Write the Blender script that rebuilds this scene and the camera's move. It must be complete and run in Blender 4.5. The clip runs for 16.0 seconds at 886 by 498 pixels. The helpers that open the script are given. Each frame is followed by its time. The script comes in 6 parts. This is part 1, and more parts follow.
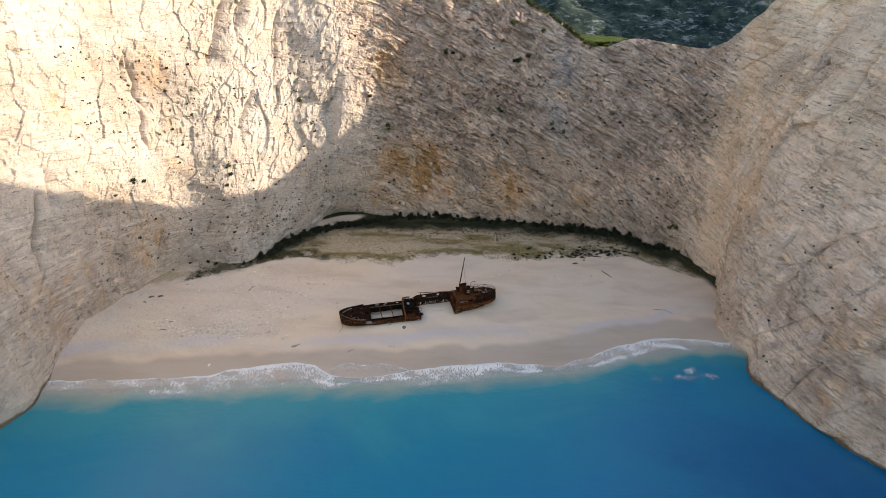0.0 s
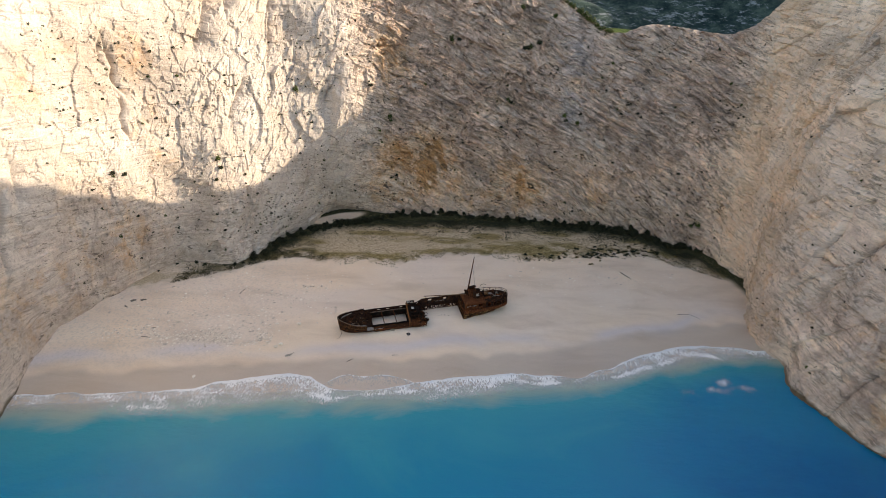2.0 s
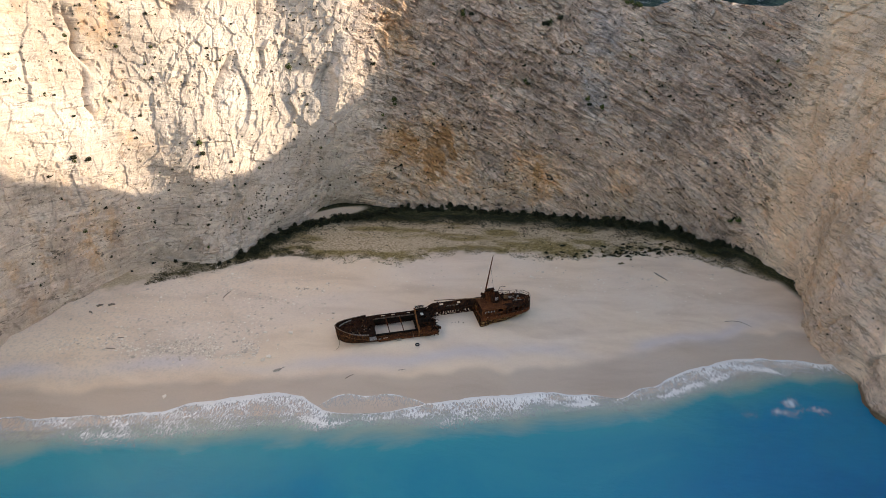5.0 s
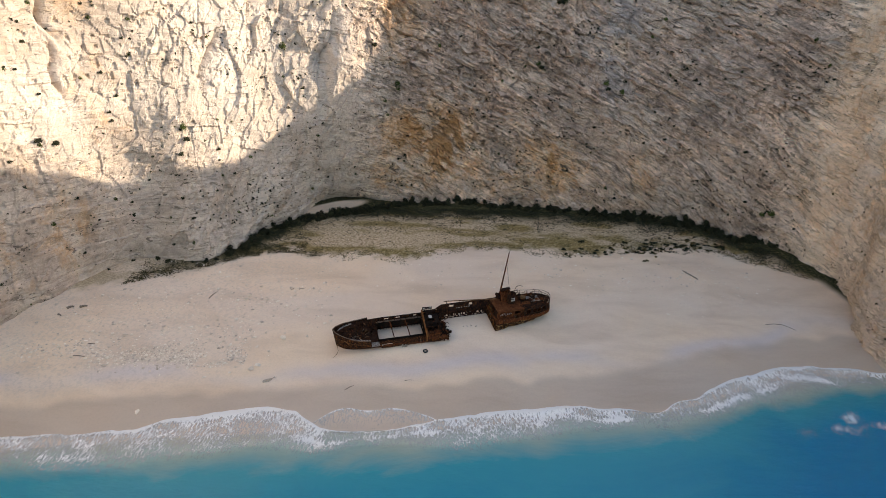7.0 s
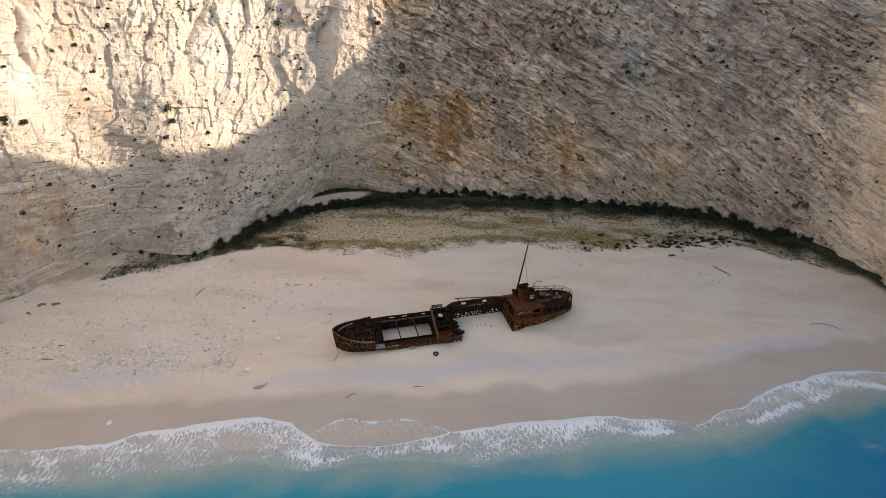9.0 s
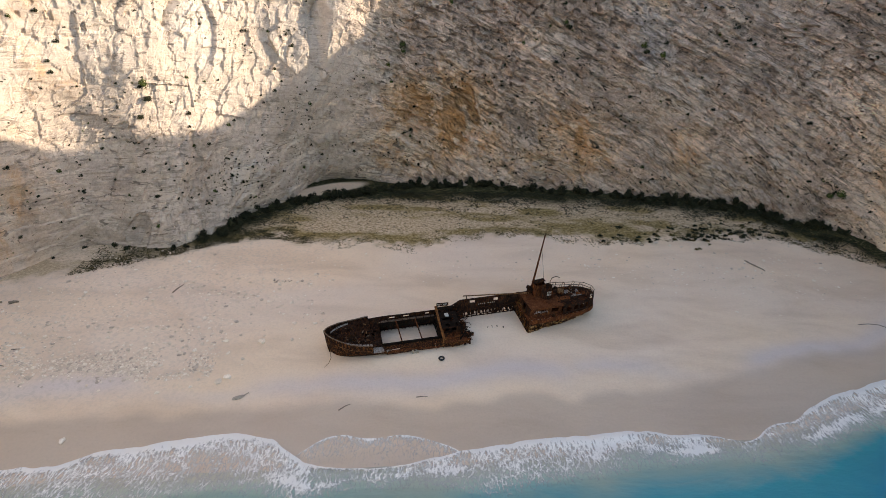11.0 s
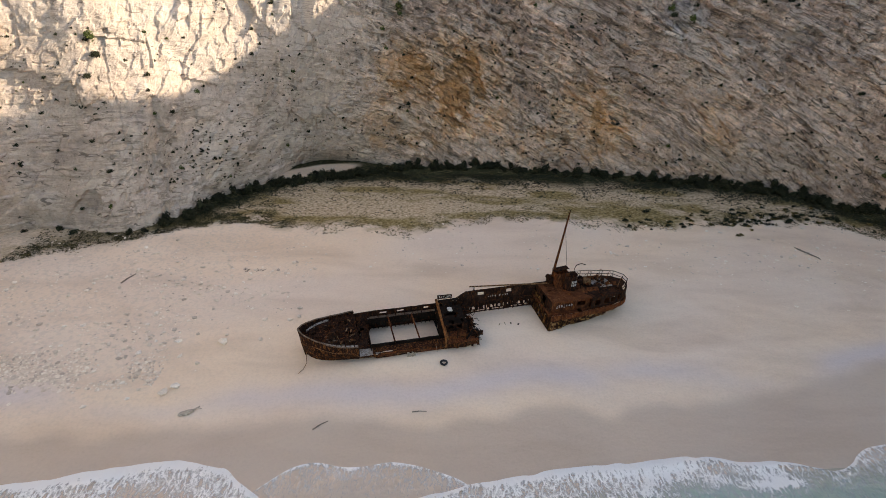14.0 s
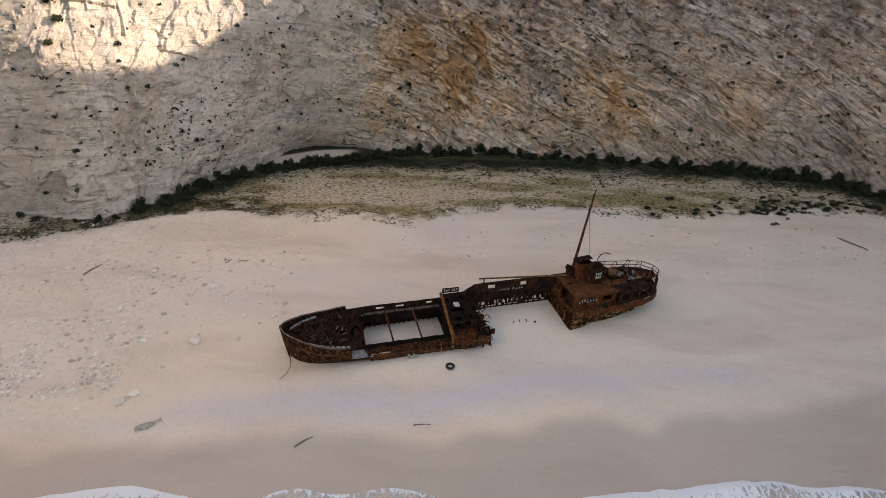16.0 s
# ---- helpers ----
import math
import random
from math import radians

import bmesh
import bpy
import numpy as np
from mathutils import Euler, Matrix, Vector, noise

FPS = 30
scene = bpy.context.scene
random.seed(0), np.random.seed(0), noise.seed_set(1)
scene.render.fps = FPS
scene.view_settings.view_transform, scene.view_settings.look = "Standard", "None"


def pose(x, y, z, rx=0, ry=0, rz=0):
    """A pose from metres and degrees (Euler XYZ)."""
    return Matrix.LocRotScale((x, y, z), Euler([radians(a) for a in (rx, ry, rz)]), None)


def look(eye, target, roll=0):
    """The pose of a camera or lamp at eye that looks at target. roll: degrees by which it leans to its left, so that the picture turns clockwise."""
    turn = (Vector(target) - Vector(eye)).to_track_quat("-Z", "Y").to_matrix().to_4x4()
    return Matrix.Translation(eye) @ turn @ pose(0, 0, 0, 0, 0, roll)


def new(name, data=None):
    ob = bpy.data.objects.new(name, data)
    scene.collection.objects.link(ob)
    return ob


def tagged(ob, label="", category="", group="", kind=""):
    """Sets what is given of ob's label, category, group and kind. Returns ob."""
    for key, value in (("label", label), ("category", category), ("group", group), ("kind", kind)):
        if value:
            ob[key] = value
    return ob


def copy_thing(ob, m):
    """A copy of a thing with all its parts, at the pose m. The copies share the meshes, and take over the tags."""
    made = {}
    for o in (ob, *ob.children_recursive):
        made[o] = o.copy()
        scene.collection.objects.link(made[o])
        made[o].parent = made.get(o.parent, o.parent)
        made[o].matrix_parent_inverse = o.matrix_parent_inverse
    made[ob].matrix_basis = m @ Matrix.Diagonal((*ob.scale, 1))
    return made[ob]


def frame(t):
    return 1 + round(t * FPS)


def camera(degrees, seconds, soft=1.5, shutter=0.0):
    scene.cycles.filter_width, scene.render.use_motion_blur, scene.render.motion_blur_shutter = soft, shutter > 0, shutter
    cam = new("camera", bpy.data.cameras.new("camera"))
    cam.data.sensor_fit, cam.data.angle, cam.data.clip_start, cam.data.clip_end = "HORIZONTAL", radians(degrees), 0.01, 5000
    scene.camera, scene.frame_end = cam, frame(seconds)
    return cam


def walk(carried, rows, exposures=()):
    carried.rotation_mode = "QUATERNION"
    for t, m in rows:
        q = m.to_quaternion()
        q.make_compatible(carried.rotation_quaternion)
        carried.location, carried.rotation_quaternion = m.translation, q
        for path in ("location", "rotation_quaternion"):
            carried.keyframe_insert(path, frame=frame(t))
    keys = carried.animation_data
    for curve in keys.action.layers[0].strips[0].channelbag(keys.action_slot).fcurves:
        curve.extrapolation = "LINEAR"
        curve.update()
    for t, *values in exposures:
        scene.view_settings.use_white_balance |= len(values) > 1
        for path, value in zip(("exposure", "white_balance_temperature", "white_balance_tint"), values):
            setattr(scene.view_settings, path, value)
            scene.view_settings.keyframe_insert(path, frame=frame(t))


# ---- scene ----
FOV, PITCH, ROLL = 84.0, -27.0, 1.5
cam = camera(FOV, 16.0, soft=0.55)
# seconds, eye, small turns of the gimbal (left, up)
ROWS = [
    (0.0, 0.00, -0.00, 87.16, -0.000, -0.000),
    (0.5, -0.53, 2.72, 85.90, 0.020, -0.079),
    (1.0, -1.01, 5.39, 84.55, 0.033, -0.099),
    (1.5, -1.50, 8.03, 83.13, 0.080, -0.085),
    (2.0, -2.02, 10.67, 81.65, 0.031, -0.042),
    (2.5, -2.55, 13.23, 80.20, 0.046, -0.037),
    (3.0, -3.09, 15.81, 78.77, 0.029, -0.024),
    (3.5, -3.64, 18.47, 77.30, 0.041, -0.032),
    (4.0, -4.24, 21.08, 75.78, 0.072, -0.026),
    (6.5, -7.02, 34.48, 67.68, -0.023, -0.046),
    (7.0, -7.68, 36.91, 65.94, -0.017, 0.016),
    (7.5, -8.34, 39.14, 64.20, 0.006, 0.078),
    (8.0, -8.97, 41.19, 62.56, 0.004, 0.102),
    (8.5, -9.55, 43.16, 61.07, -0.038, 0.115),
    (9.0, -9.92, 45.33, 59.56, -0.035, 0.099),
    (11.5, -11.16, 56.37, 51.80, -0.076, 0.037),
    (12.0, -11.25, 58.41, 50.18, -0.092, 0.079),
    (12.5, -11.26, 60.43, 48.54, -0.059, 0.108),
    (13.0, -11.24, 62.49, 46.95, -0.038, 0.120),
    (13.5, -11.24, 64.50, 45.44, -0.050, 0.104),
    (14.0, -11.23, 66.41, 43.97, -0.042, 0.098),
    (14.5, -11.25, 68.21, 42.55, -0.016, 0.066),
    (15.0, -11.34, 70.02, 41.18, 0.027, 0.034),
    (15.5, -11.55, 71.85, 39.83, 0.073, -0.005),
    (16.0, -11.80, 73.76, 38.46, 0.057, -0.024),
]
walk(cam, [(t, pose(x, y, z, 90 + PITCH + up, 0, turn) @ pose(0, 0, 0, 0, 0, ROLL)) for t, x, y, z, turn, up in ROWS],
     exposures=[(0.0, 1.41, 7550, 14), (8.0, 1.43, 7600, 15), (16.0, 1.46, 7700, 16)])

# ---- light ----
SUN_AZ, SUN_EL = 12.4, 15.9          # degrees from +x towards +y, and above the horizon
sun_way = Vector((math.cos(radians(SUN_EL)) * math.cos(radians(SUN_AZ)), math.cos(radians(SUN_EL)) * math.sin(radians(SUN_AZ)), math.sin(radians(SUN_EL))))
world = bpy.data.worlds.new("sky")
scene.world = world
world.use_nodes = True
wn = world.node_tree.nodes
sky = wn.new("ShaderNodeTexSky")
sky.sky_type, sky.sun_disc = "NISHITA", False
sky.sun_elevation, sky.sun_rotation = radians(SUN_EL), radians(90 - SUN_AZ)
wn["Background"].inputs[1].default_value = 0.15
world.node_tree.links.new(sky.outputs[0], wn["Background"].inputs[0])
lamp = bpy.data.lights.new("sun", "SUN")
lamp.energy, lamp.angle, lamp.color = 2.45, radians(0.5), (1.0, 0.92, 0.78)
sun = new("sun", lamp)
sun.matrix_world = look(sun_way * 600, (0, 0, 0))


# ---- numbers: smooth noise on arrays ----
def _hash(ix, iy, iz, seed):
    h = (ix.astype(np.int64) * 374761393 + iy.astype(np.int64) * 668265263 + iz.astype(np.int64) * 2147483647 + seed * 1274126177) & 0xFFFFFFFF
    h = ((h ^ (h >> 13)) * 1274126177) & 0xFFFFFFFF
    h = ((h ^ (h >> 16)) * 2246822519) & 0xFFFFFFFF
    return ((h ^ (h >> 15)) & 0xFFFF) / 32767.5 - 1.0


def vnoise(x, y, z, seed=0):
    """Smooth value noise, about -1 to 1."""
    fx, fy, fz = np.floor(x), np.floor(y), np.floor(z)
    ux, uy, uz = x - fx, y - fy, z - fz
    ux, uy, uz = (u * u * u * (u * (u * 6 - 15) + 10) for u in (ux, uy, uz))
    out = 0
    for dx in (0, 1):
        for dy in (0, 1):
            for dz in (0, 1):
                w = (ux if dx else 1 - ux) * (uy if dy else 1 - uy) * (uz if dz else 1 - uz)
                out = out + w * _hash(fx + dx, fy + dy, fz + dz, seed)
    return out


def fbm(x, y, z, octaves=4, seed=0, ridged=False):
    total, amp, norm = 0, 1.0, 0.0
    for o in range(octaves):
        n = vnoise(x, y, z, seed + o * 17)
        if ridged:
            n = 1 - 2 * np.abs(n)
        total, norm = total + amp * n, norm + amp
        x, y, z, amp = x * 2.03 + 5.2, y * 2.03 + 1.7, z * 2.03 + 9.1, amp * 0.5
    return total / norm


def facets(x, y, seed, tilt=0.8, bias=0.0):
    """Broken rock: every cell of an uneven mosaic is a flat face of its own height and slope. Returns the height and the nearness to a joint."""
    fx, fy = np.floor(x), np.floor(y)
    best, second, h = np.full(x.shape, 9.0), np.full(x.shape, 9.0), np.zeros(x.shape)
    for i in (-1, 0, 1):
        for j in (-1, 0, 1):
            cx, cy = fx + i, fy + j
            dx = x - cx - 0.5 - 0.46 * _hash(cx, cy, cx * 0, seed)
            dy = y - cy - 0.5 - 0.46 * _hash(cx, cy, cx * 0 + 1, seed)
            r = dx * dx + dy * dy
            face = 0.6 * _hash(cx, cy, cx * 0 + 2, seed) + tilt * (dx * (_hash(cx, cy, cx * 0 + 3, seed) - bias) + dy * _hash(cx, cy, cx * 0 + 4, seed))
            near = r < best
            second = np.where(near, best, np.minimum(second, r))
            h, best = np.where(near, face, h), np.where(near, r, best)
    return h, 1 - np.clip((np.sqrt(second) - np.sqrt(best)) / 0.12, 0, 1)


def smooth(a, b, x):
    t = np.clip((x - a) / (b - a), 0, 1)
    return t * t * (3 - 2 * t)


def spline(values, u):
    """Catmull-Rom through rows of values at 0, 1, 2 ..., read at u."""
    v = np.asarray(values, float)
    i = np.clip(np.floor(u).astype(int), 0, len(v) - 2)
    t = u - i
    p0, p1, p2, p3 = v[np.maximum(i - 1, 0)], v[i], v[i + 1], v[np.minimum(i + 2, len(v) - 1)]
    if v.ndim > 1:
        t = t[:, None]
    return 0.5 * (2 * p1 + (p2 - p0) * t + (2 * p0 - 5 * p1 + 4 * p2 - p3) * t ** 2 + (3 * p1 - p0 - 3 * p2 + p3) * t ** 3)


# ---- materials ----
def material(name, rough=0.8, metal=0.0, spec=0.3):
    m = bpy.data.materials.new(name)
    m.use_nodes = True
    b = m.node_tree.nodes["Principled BSDF"]
    b.inputs["Roughness"].default_value, b.inputs["Metallic"].default_value = rough, metal
    b.inputs["Specular IOR Level"].default_value = spec
    return m, m.node_tree.nodes, m.node_tree.links, b


def ramp(nodes, links, fac, stops):
    r = nodes.new("ShaderNodeValToRGB")
    while len(r.color_ramp.elements) < len(stops):
        r.color_ramp.elements.new(0.5)
    for e, (p, c) in zip(r.color_ramp.elements, stops):
        e.position, e.color = p, (c[0], c[1], c[2], 1) if not isinstance(c, (int, float)) else (c, c, c, 1)
    links.new(fac, r.inputs[0])
    return r.outputs[0]


def mapped(nodes, links, scale=(1, 1, 1), turn=(0, 0, 0), source=None):
    m = nodes.new("ShaderNodeMapping")
    m.inputs["Scale"].default_value = scale
    m.inputs["Rotation"].default_value = [radians(a) for a in turn]
    if source is None:
        source = nodes.new("ShaderNodeNewGeometry").outputs["Position"]
    links.new(source, m.inputs["Vector"])
    return m.outputs[0]


def ntex(nodes, links, vec, scale, detail=5, rough=0.6, distort=0.0):
    n = nodes.new("ShaderNodeTexNoise")
    n.inputs["Scale"].default_value, n.inputs["Detail"].default_value = scale, detail
    n.inputs["Roughness"].default_value, n.inputs["Distortion"].default_value = rough, distort
    links.new(vec, n.inputs["Vector"])
    return n.outputs[0]


def mixc(nodes, links, fac, a, b, mode="MIX"):
    m = nodes.new("ShaderNodeMix")
    m.data_type, m.blend_type = "RGBA", mode
    for sock, val in ((m.inputs[0], fac), (m.inputs[6], a), (m.inputs[7], b)):
        if isinstance(val, (int, float)):
            sock.default_value = val
        elif isinstance(val, tuple):
            sock.default_value = (*val, 1)
        else:
            links.new(val, sock)
    return m.outputs[2]


def calc(nodes, links, op, a, b=0.0, c=None, clamp=False):
    m = nodes.new("ShaderNodeMath")
    m.operation, m.use_clamp = op, clamp
    for sock, val in zip(m.inputs, (a, b, c)):
        if val is None:
            continue
        if isinstance(val, (int, float)):
            sock.default_value = val
        else:
            links.new(val, sock)
    return m.outputs[0]


def attr(nodes, name):
    a = nodes.new("ShaderNodeAttribute")
    a.attribute_name = name
    return a.outputs["Fac"]


def bumped(nodes, links, bsdf, height, strength, dist):
    b = nodes.new("ShaderNodeBump")
    b.inputs["Strength"].default_value, b.inputs["Distance"].default_value = strength, dist
    links.new(height, b.inputs["Height"])
    links.new(b.outputs[0], bsdf.inputs["Normal"])


def grid_mesh(name, co, nu, nv, mat, attrs=None, flip=False, smooth_shade=True):
    """A sheet of nu rows by nv columns of points."""
    me = bpy.data.meshes.new(name)
    i = np.arange((nu - 1) * (nv - 1))
    a = (i // (nv - 1)) * nv + i % (nv - 1)
    quads = np.stack([a, a + nv, a + nv + 1, a + 1] if flip else [a, a + 1, a + nv + 1, a + nv], 1)
    me.vertices.add(len(co))
    me.vertices.foreach_set("co", np.asarray(co, np.float32).ravel())
    me.loops.add(quads.size)
    me.loops.foreach_set("vertex_index", quads.ravel().astype(np.int32))
    me.polygons.add(len(quads))
    me.polygons.foreach_set("loop_start", np.arange(0, quads.size, 4, dtype=np.int32))
    me.polygons.foreach_set("use_smooth", np.full(len(quads), smooth_shade))
    for key, val in (attrs or {}).items():
        me.attributes.new(key, "FLOAT", "POINT").data.foreach_set("value", np.asarray(val, np.float32))
    me.update(calc_edges=True)
    me.materials.append(mat)
    return new(name, me)


def rock_material():
    m, n, l, b = material("limestone", 0.92, 0, 0.15)
    pos = n.new("ShaderNodeNewGeometry").outputs["Position"]
    warm, grey, green, pale = (attr(n, k) for k in ("warm", "grey", "green", "pale"))
    big = ntex(n, l, pos, 0.05, 6, 0.6)
    mid = ntex(n, l, pos, 0.3, 6, 0.58)
    fine = ntex(n, l, pos, 2.2, 8, 0.7)
    bed = attr(n, "bed")
    base = ramp(n, l, mid, [(0.3, (0.48, 0.36, 0.28)), (0.46, (0.68, 0.53, 0.42)), (0.6, (0.79, 0.635, 0.505)), (0.8, (0.86, 0.725, 0.59))])
    col = mixc(n, l, calc(n, l, "MULTIPLY", pale, 0.75), base, ramp(n, l, big, [(0.32, (0.68, 0.585, 0.5)), (0.5, (0.74, 0.665, 0.595)), (0.68, (0.8, 0.74, 0.68))]))
    tan = attr(n, "tan")
    col = mixc(n, l, calc(n, l, "MULTIPLY", tan, 0.7), col, ramp(n, l, big, [(0.32, (0.82, 0.69, 0.55)), (0.5, (0.86, 0.755, 0.63)), (0.68, (0.88, 0.8, 0.7))]))
    greyish = mixc(n, l, ramp(n, l, mid, [(0.35, 0.0), (0.65, 1.0)]), (0.35, 0.262, 0.21), (0.78, 0.615, 0.505))
    col = mixc(n, l, grey, col, greyish)
    blue = mixc(n, l, ramp(n, l, mid, [(0.35, 0.0), (0.65, 1.0)]), (0.26, 0.265, 0.28), (0.62, 0.61, 0.6))
    col = mixc(n, l, calc(n, l, "MULTIPLY", attr(n, "slate"), 0.55), col, blue)
    ochre = mixc(n, l, ramp(n, l, mid, [(0.4, 0.0), (0.65, 1.0)]), (0.68, 0.43, 0.25), (0.86, 0.66, 0.47))
    blot = ntex(n, l, mapped(n, l, (1, 1, 0.7), source=pos), 0.16, 9, 0.72, 0.4)
    stain = calc(n, l, "ADD", warm, calc(n, l, "MULTIPLY", calc(n, l, "SUBTRACT", blot, 0.5), 3.4))
    col = mixc(n, l, calc(n, l, "MULTIPLY", ramp(n, l, stain, [(0.25, 0.0), (0.7, 0.85)]), calc(n, l, "MULTIPLY", calc(n, l, "MULTIPLY", warm, 3.0, clamp=True), calc(n, l, "SUBTRACT", 1.0, calc(n, l, "MULTIPLY", tan, 0.45)))), col, ochre)
    col = mixc(n, l, calc(n, l, "MULTIPLY", ramp(n, l, stain, [(0.95, 0.0), (1.3, 0.65)]), calc(n, l, "SUBTRACT", 1.0, calc(n, l, "ADD", pale, tan), clamp=True)), col, (0.5, 0.26, 0.09))
    grain = calc(n, l, "SUBTRACT", calc(n, l, "SUBTRACT", 1.0, calc(n, l, "MULTIPLY", pale, 0.66)), calc(n, l, "MULTIPLY", attr(n, "east"), 0.34))
    col = mixc(n, l, calc(n, l, "MULTIPLY", grain, 0.62), col, ramp(n, l, fine, [(0.32, 0.5), (0.44, 0.94), (0.54, 1.08), (0.66, 1.32)]), "MULTIPLY")
    knob = ntex(n, l, mapped(n, l, (1.0, 1.0, 1.3), source=pos), 1.15, 7, 0.76)
    col = mixc(n, l, calc(n, l, "MULTIPLY", grain, 0.85), col, ramp(n, l, knob, [(0.34, 0.42), (0.44, 0.97), (0.55, 1.08), (0.66, 1.28)]), "MULTIPLY")
    # recessed beds tinted darker, proud ones paler: relief shade put into the colour
    col = mixc(n, l, 0.5, col, ramp(n, l, bed, [(0.0, 0.6), (0.5, 1.0), (1.0, 1.2)]), "MULTIPLY")
    # broad blotches: weathered grey above, fresh pale scars
    col = mixc(n, l, calc(n, l, "SUBTRACT", 0.8, calc(n, l, "MULTIPLY", pale, 0.4)), col, ramp(n, l, big, [(0.34, 0.62), (0.46, 0.95), (0.54, 1.05), (0.66, 1.3)]), "MULTIPLY")
    scar = ramp(n, l, ntex(n, l, pos, 0.085, 9, 0.75, 0.5), [(0.53, 0.0), (0.565, 1.0)])
    col = mixc(n, l, calc(n, l, "MULTIPLY", scar, 0.3), col, (0.84, 0.75, 0.65))
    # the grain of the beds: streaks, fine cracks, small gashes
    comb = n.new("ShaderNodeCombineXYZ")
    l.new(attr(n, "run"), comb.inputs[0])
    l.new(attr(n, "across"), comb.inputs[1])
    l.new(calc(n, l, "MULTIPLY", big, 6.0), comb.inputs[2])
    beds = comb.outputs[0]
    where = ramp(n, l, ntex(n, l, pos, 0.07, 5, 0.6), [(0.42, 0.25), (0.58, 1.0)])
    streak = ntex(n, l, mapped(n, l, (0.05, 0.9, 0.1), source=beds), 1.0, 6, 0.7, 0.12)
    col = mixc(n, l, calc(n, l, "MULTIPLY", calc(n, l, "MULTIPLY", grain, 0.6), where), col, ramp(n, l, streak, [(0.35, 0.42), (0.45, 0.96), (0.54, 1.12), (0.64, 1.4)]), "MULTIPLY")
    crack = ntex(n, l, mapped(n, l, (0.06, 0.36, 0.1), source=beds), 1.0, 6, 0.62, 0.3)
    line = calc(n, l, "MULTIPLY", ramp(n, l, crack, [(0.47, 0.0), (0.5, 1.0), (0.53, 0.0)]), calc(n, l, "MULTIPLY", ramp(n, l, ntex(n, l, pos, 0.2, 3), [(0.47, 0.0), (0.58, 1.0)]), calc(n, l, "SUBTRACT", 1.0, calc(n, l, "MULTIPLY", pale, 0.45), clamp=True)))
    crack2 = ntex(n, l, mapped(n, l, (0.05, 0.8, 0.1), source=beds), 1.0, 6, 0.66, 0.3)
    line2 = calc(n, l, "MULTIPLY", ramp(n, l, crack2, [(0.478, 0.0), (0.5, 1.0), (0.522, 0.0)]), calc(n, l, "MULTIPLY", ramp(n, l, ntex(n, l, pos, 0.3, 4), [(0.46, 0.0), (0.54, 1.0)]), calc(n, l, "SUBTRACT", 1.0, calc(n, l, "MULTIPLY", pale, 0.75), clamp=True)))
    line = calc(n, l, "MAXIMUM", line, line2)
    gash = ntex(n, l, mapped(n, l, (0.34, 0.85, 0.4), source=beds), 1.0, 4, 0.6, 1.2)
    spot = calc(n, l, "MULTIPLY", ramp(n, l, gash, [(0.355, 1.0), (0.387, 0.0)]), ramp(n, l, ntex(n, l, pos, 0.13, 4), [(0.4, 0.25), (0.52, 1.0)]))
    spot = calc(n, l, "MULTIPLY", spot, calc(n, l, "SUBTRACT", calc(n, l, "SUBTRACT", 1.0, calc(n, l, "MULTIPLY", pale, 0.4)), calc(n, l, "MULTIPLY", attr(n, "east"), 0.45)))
    # cracks and gashes coloured near black, with the shade inside them painted in
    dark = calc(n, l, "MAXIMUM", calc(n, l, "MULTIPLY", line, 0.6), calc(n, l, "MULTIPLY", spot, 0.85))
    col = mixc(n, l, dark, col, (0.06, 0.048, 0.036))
    # tint per wall; the pale wall's is lowered to paint in its dim shade
    col = mixc(n, l, 1.0, col, mixc(n, l, tan, mixc(n, l, pale, (0.96, 0.94, 0.93), (0.78, 0.77, 0.76)), (0.93, 0.87, 0.81)), "MULTIPLY")
    # brown weed and wet rock at the waterline
    sep = n.new("ShaderNodeSeparateXYZ")
    l.new(pos, sep.inputs[0])
    tide = ramp(n, l, calc(n, l, "ADD", calc(n, l, "MULTIPLY", sep.outputs[2], 0.3), calc(n, l, "MULTIPLY", mid, 0.5)), [(0.42, 0.85), (0.62, 0.0)])
    seaward = ramp(n, l, calc(n, l, "MULTIPLY", sep.outputs[1], 0.005), [(0.53, 1.0), (0.58, 0.0)])
    col = mixc(n, l, calc(n, l, "MULTIPLY", tide, seaward), col, (0.1, 0.07, 0.035))
    leafy = mixc(n, l, ramp(n, l, knob, [(0.42, 0.0), (0.58, 1.0)]), (0.025, 0.045, 0.01), (0.11, 0.155, 0.025))
    col = mixc(n, l, green, col, leafy)
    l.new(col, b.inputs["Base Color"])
    rel = calc(n, l, "ADD", calc(n, l, "ADD", fine, calc(n, l, "MULTIPLY", mid, 1.2)), calc(n, l, "ADD", calc(n, l, "MULTIPLY", streak, 0.6), knob))
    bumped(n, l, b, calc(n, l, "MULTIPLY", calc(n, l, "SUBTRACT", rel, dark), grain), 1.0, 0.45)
    return m


